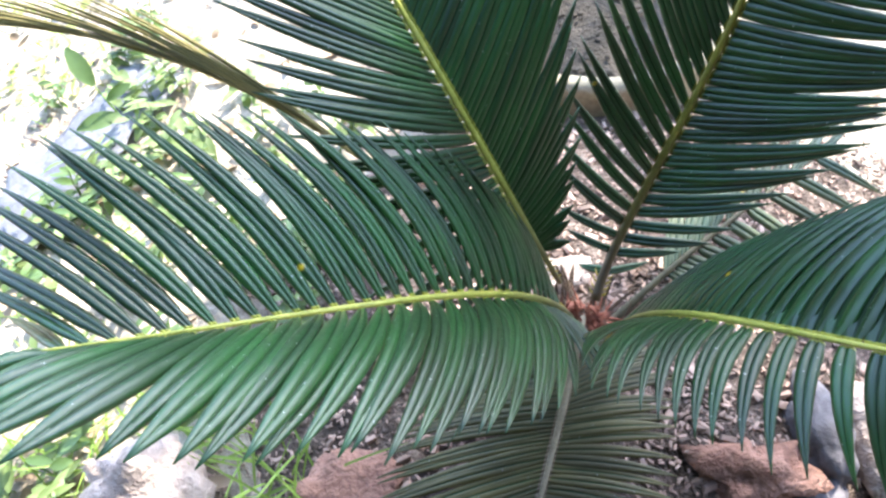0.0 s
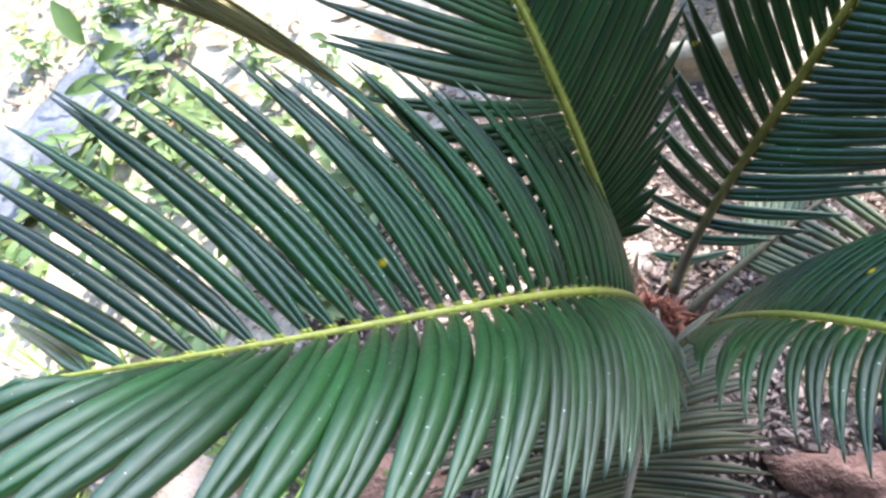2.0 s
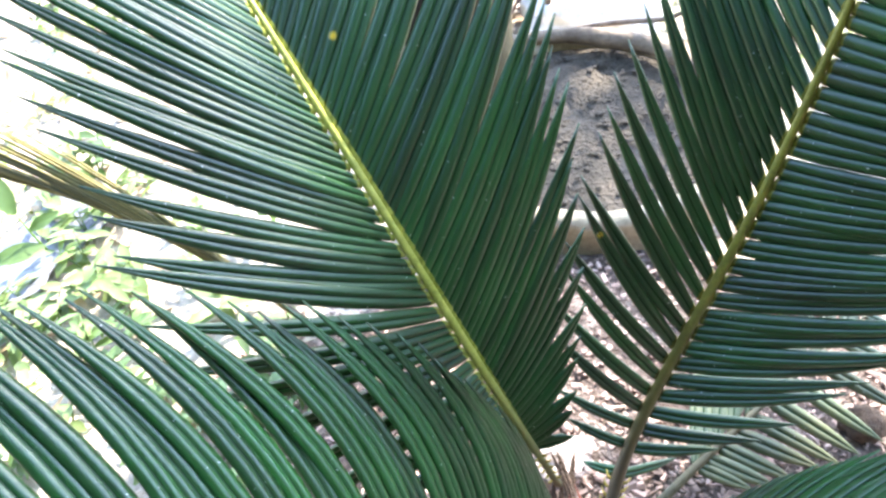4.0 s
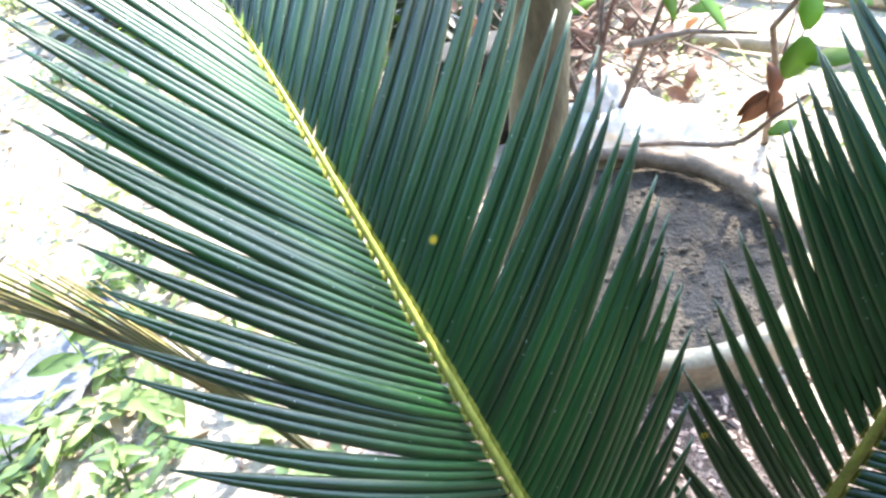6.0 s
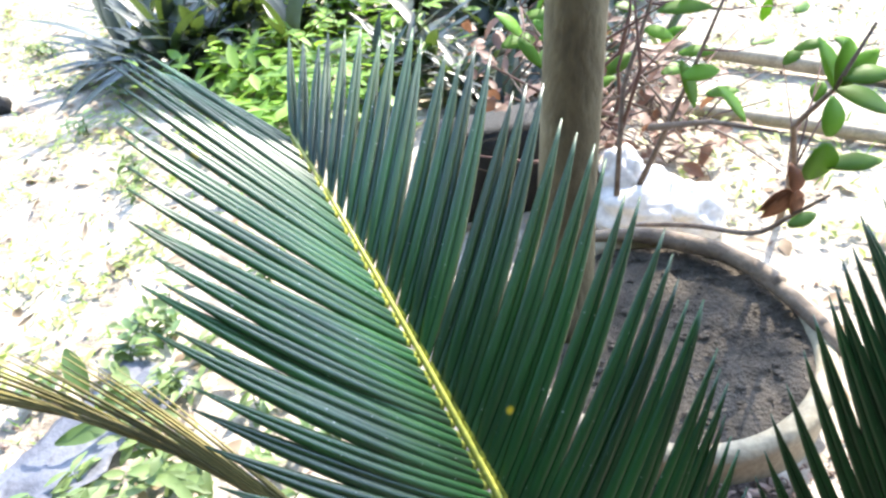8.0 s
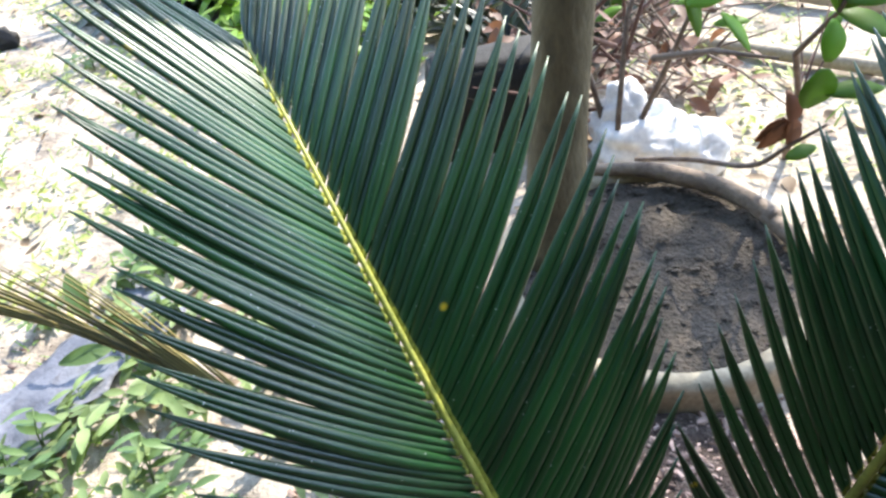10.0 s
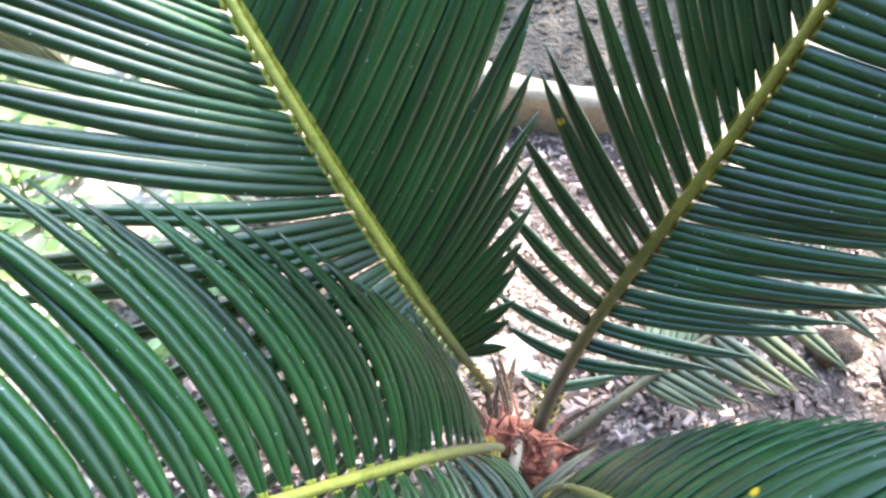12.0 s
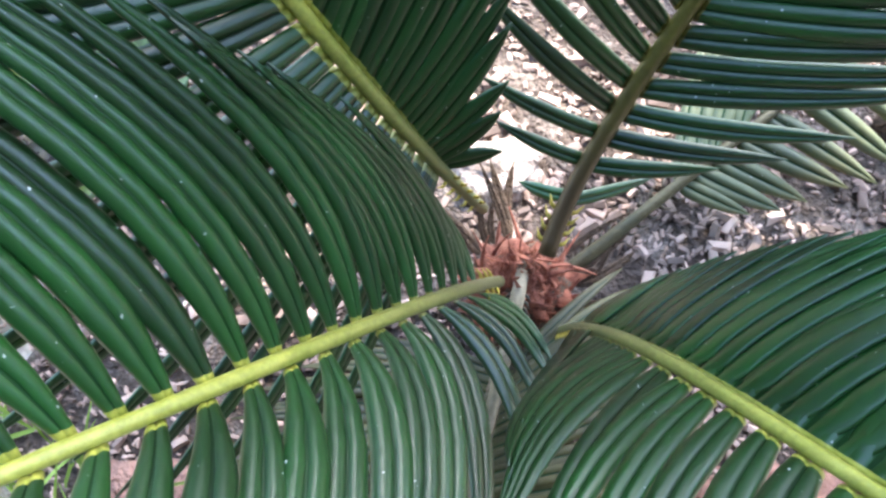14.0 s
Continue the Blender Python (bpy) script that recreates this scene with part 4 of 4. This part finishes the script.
def build_strap_bush(at, seed, scale, material, label, count=80, split=False):
    """A rosette clump of long strap leaves."""
    bush = tagged(new("strap_leaf_bush"), label, "bush", "strap-leaved bushes")
    bush.matrix_basis = pose(*at)
    rnd = random.Random(seed)
    verts, faces = [], []
    for c in range(7):
        cx, cy = rnd.uniform(-0.32, 0.32) * scale, rnd.uniform(-0.25, 0.25) * scale
        for k in range(count // 5):
            a = rnd.uniform(0, 6.28)
            e = rnd.uniform(0.15, 1.3)
            leaf_lists(verts, faces, Vector((cx, cy, rnd.uniform(0, 0.12) * scale)), Vector((math.cos(a) * math.cos(e), math.sin(a) * math.cos(e), math.sin(e))), Vector((0.05, 0, 1)),
                       rnd.uniform(0.20, 0.36) * scale, rnd.uniform(0.03, 0.055) * scale, rnd.uniform(0.1, 0.6), 6)
            if split:
                from_lists("leaf", verts, faces, material).parent = bush
                verts, faces = [], []
    if verts:
        ob = from_lists("foliage", verts, faces, material)
        ob.parent = bush
        ob["kind"] = "stuff"


def build_herb_patch(at, spread, count, label, seed, material=None):
    clump = tagged(new("herb_clump"), label, "herb", "herb clumps")
    clump.matrix_basis = pose(*at)
    rnd = random.Random(seed)
    verts, faces = [], []
    for _ in range(count):
        a = rnd.uniform(0, 6.28)
        p = Vector((rnd.gauss(0, spread), rnd.gauss(0, spread), rnd.uniform(0.0, 0.16)))
        leaf_lists(verts, faces, p, Vector((math.cos(a), math.sin(a), rnd.uniform(-0.2, 0.7))), Vector((rnd.uniform(-0.3, 0.3), rnd.uniform(-0.3, 0.3), 1)), rnd.uniform(0.05, 0.11), rnd.uniform(0.018, 0.035), rnd.uniform(0, 0.4))
    ob = from_lists("foliage", verts, faces, material or HERB)
    ob.parent = clump
    ob["kind"] = "stuff"


def block(name, size, m, material, label, category, group=""):
    bm = bmesh.new()
    bmesh.ops.create_cube(bm, size=1.0)
    for v in bm.verts:
        v.co = Vector((v.co.x * size[0], v.co.y * size[1], v.co.z * size[2]))
    bmesh.ops.bevel(bm, geom=bm.edges[:], offset=min(size) * 0.08, segments=2, affect="EDGES")
    bmesh.ops.subdivide_edges(bm, edges=[e for e in bm.edges if e.calc_length() > min(size) * 0.5], cuts=3, use_grid_fill=True)
    for v in bm.verts:
        v.co += Vector((noise.noise(v.co * 25), noise.noise(v.co * 25 + Vector((1, 0, 0))), noise.noise(v.co * 25 + Vector((0, 1, 0))))) * min(size) * 0.06
    ob = link_mesh(name, bm, material)
    ob.matrix_basis = m
    return tagged(ob, label, category, group)


chip_stuff()
litter_stuff()
grass_stuff()
cover_stuff()
plant_weeds()
build_sprig()
build_sheet()
build_bag()
build_shrub()
build_dead_leaf()

stone("stone", (-0.515, -0.095, -0.035), (0.068, 0.058, 0.062), ROCK, "pale pinkish stone half sunk in grass", 1.0, 0.55)
# A pale stone-shaped lump stands in for a bright sunlit patch by the crown.
stone("stone", (-0.002, 0.088, 0.002), (0.034, 0.022, 0.014), ROCK, "small pale lump standing in for a sunlit patch beside the crown", 2.0, 0.75)
stone("stone", (0.145, -0.158, -0.016), (0.058, 0.036, 0.024), SLAB, "flat reddish stone on the soil", 5.0, 0.95)
stone("stone", (-0.275, -0.125, -0.03), (0.062, 0.05, 0.016), SLAB, "flat reddish stone shaded by the fronds", 21.0, 0.5)
stone("stone", (0.222, -0.125, -0.02), (0.028, 0.055, 0.04), GREY_ROCK, "purplish grey stone on the soil", 7.0, 0.35)
stone("stone", (0.300, -0.150, -0.03), (0.050, 0.085, 0.042), ROCK, "large pale pinkish rock lying in sunlight", 17.0, 0.45)
stone("stone", (0.20, -0.19, -0.03), (0.03, 0.025, 0.025), GREY_ROCK, "small dark grey stone on the soil", 9.0, 0.3)
stone("stone", (0.40, 0.06, -0.04), (0.05, 0.06, 0.03), ROCK, "whitish flat stone lying in sunlight", 12.0, 0.15)
stone("stone", (0.30, 0.09, -0.02), (0.022, 0.018, 0.016), CAUDEX, "dark brown clod on the soil", 13.0, 0.3)
stone("stone", (-1.60, 1.96, -0.08), (0.075, 0.05, 0.05), NEAR_BLACK, "dark weathered stone at the edge of grass", 14.0, 0.3)
log("branch", ((0.02, 0.86, -0.01), (0.146, 0.835, 0.012), (0.23, 0.80, 0.016), (0.31, 0.745, 0.014), (0.352, 0.665, 0.016)), (0.008, 0.012, 0.015, 0.016, 0.013), WOOD, "weathered stick resting on the planter's rim", seed=1)
log("branch", ((0.335, 0.70, 0.012), (0.365, 0.62, 0.008), (0.385, 0.53, 0.002)), (0.012, 0.014, 0.010), WOOD, "short dead branch lying over the planter's rim", seed=2)
log("twig", ((0.20, 0.90, -0.02), (0.27, 0.83, 0.02), (0.317, 0.713, 0.083), (0.335, 0.66, 0.15), (0.36, 0.63, 0.20)), (0.004, 0.0045, 0.004, 0.003, 0.002), TWIG, "thin bare twig rising behind the planter", seed=3, sides=7)
log("twig", ((0.22, 0.50, -0.03), (0.25, 0.47, -0.025), (0.285, 0.445, -0.01)), (0.003, 0.003, 0.0015), TWIG, "thin dark twig lying on potting soil", seed=4, sides=6)
log("pole", ((0.38, 1.50, -0.075), (0.60, 1.36, -0.07), (0.84, 1.20, -0.07), (1.15, 1.0, -0.07)), (0.017, 0.018, 0.018, 0.017), PALE_WOOD, "pale bamboo pole lying on the ground", "pole", seed=5)
log("pole", ((0.56, 1.86, -0.075), (0.78, 1.68, -0.07), (1.0, 1.5, -0.07), (1.4, 1.2, -0.07)), (0.021, 0.022, 0.022, 0.022), PALE_WOOD, "pale bamboo pole lying on the ground", "pole", seed=6)
def brush_stuff():
    """A tangle of dead twigs and brown leaves behind the planter."""
    rnd = random.Random(77)
    bm = bmesh.new()
    verts, faces = [], []
    for _ in range(150):
        p = Vector((rnd.uniform(0.02, 0.42), rnd.uniform(1.12, 1.75), rnd.uniform(-0.1, 0.06)))
        a = rnd.uniform(0, 6.28)
        d = Vector((math.cos(a), math.sin(a), rnd.uniform(-0.1, 0.9))).normalized() * rnd.uniform(0.08, 0.3)
        r = rnd.uniform(0.0012, 0.004)
        tube(bm, [p, p + d * 0.5 + Vector((rnd.uniform(-0.02, 0.02), 0, 0.01)), p + d], [r, r * 0.8, r * 0.4], 5)
    for _ in range(300):
        p = Vector((rnd.uniform(-0.05, 0.5), rnd.uniform(1.1, 1.8), rnd.uniform(-0.1, 0.12)))
        a = rnd.uniform(0, 6.28)
        leaf_lists(verts, faces, p, Vector((math.cos(a), math.sin(a), rnd.uniform(-0.6, 0.6))), Vector((rnd.uniform(-0.7, 0.7), -0.3, 1)), rnd.uniform(0.03, 0.07), rnd.uniform(0.015, 0.03), rnd.uniform(-0.2, 0.8))
    tagged(link_mesh("twig_pile", bm, TWIG), "tangle of thin dead twigs on the ground", "twigs", kind="stuff")
    tagged(from_lists("dry_leaves", verts, faces, DEAD_MIX), "heap of dry reddish brown leaves", "dry leaves", kind="stuff")


brush_stuff()
build_strap_bush((-0.84, 2.12, -0.12), 3, 1.05, DARK_STRAP, "clump of dark strap-shaped leaves, shade put into their colour", split=True)
build_strap_bush((-0.70, 2.55, -0.12), 4, 1.1, DARK_STRAP, "clump of dark strap-shaped leaves, shade put into their colour", split=True)
build_strap_bush((0.02, 2.1, -0.12), 5, 0.8, DARK_STRAP, "clump of dark strap-shaped leaves, shade put into their colour", split=True)
build_strap_bush((0.10, 1.55, -0.12), 6, 0.6, DARK_STRAP, "clump of dark strap-shaped leaves, shade put into their colour", split=True)
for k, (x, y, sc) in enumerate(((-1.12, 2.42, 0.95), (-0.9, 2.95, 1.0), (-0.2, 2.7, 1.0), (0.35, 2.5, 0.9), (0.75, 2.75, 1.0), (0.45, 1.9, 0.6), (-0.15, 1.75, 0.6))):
    build_strap_bush((x, y, -0.12), 60 + k, sc, DARK_STRAP, "clump of dark strap-shaped leaves, shade put into their colour")
for k, (x, y, n) in enumerate(((-0.56, 1.62, 170), (-0.62, 1.95, 170), (-0.55, 2.35, 150), (-0.36, 1.75, 120), (-0.30, 2.15, 120), (-0.75, 1.8, 90))):
    build_herb_patch((x, y, -0.11), 0.11, n, "bright green leafy herbs in sunlight", 41 + k)
# A block stands in for the gap behind the tree, its shade put into the colour.
block("crate", (0.26, 0.12, 0.22), pose(-0.04, 1.14, -0.01, 0, 0, 8), NEAR_BLACK, "near-black block standing in for the dark gap behind the tree", "box")
log("post", ((-1.86, 2.37, -0.15), (-1.86, 2.37, 0.2), (-1.86, 2.37, 0.7)), (0.04, 0.04, 0.038), WOOD, "grey wooden post standing in the soil", "post", seed=8)


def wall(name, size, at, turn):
    """A plain dark wall, added out of view to block sky light."""
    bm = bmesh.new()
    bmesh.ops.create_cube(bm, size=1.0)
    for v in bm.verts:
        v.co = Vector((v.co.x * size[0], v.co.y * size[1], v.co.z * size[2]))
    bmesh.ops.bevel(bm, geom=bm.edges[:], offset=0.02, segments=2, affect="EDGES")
    ob = link_mesh(name, bm, BLOCKER)
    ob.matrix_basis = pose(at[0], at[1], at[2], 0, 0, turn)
    tagged(ob, "plain dark wall added out of view to block sky light", "wall", kind="structure")


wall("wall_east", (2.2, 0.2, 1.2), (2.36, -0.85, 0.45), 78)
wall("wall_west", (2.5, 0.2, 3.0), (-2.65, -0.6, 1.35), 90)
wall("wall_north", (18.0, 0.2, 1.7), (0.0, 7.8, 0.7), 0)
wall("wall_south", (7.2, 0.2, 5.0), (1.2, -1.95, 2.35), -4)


def build_overhead_blocker():
    """A slab behind the bed, added out of view to block sky light overhead."""
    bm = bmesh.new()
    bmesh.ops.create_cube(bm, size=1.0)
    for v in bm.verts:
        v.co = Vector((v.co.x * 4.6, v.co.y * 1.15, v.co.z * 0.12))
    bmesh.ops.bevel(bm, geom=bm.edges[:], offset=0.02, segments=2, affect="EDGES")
    ob = link_mesh("porch_roof", bm, BLOCKER)
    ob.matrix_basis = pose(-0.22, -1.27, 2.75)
    tagged(ob, "plain dark slab added out of view to block sky light", "roof", kind="structure")


build_overhead_blocker()
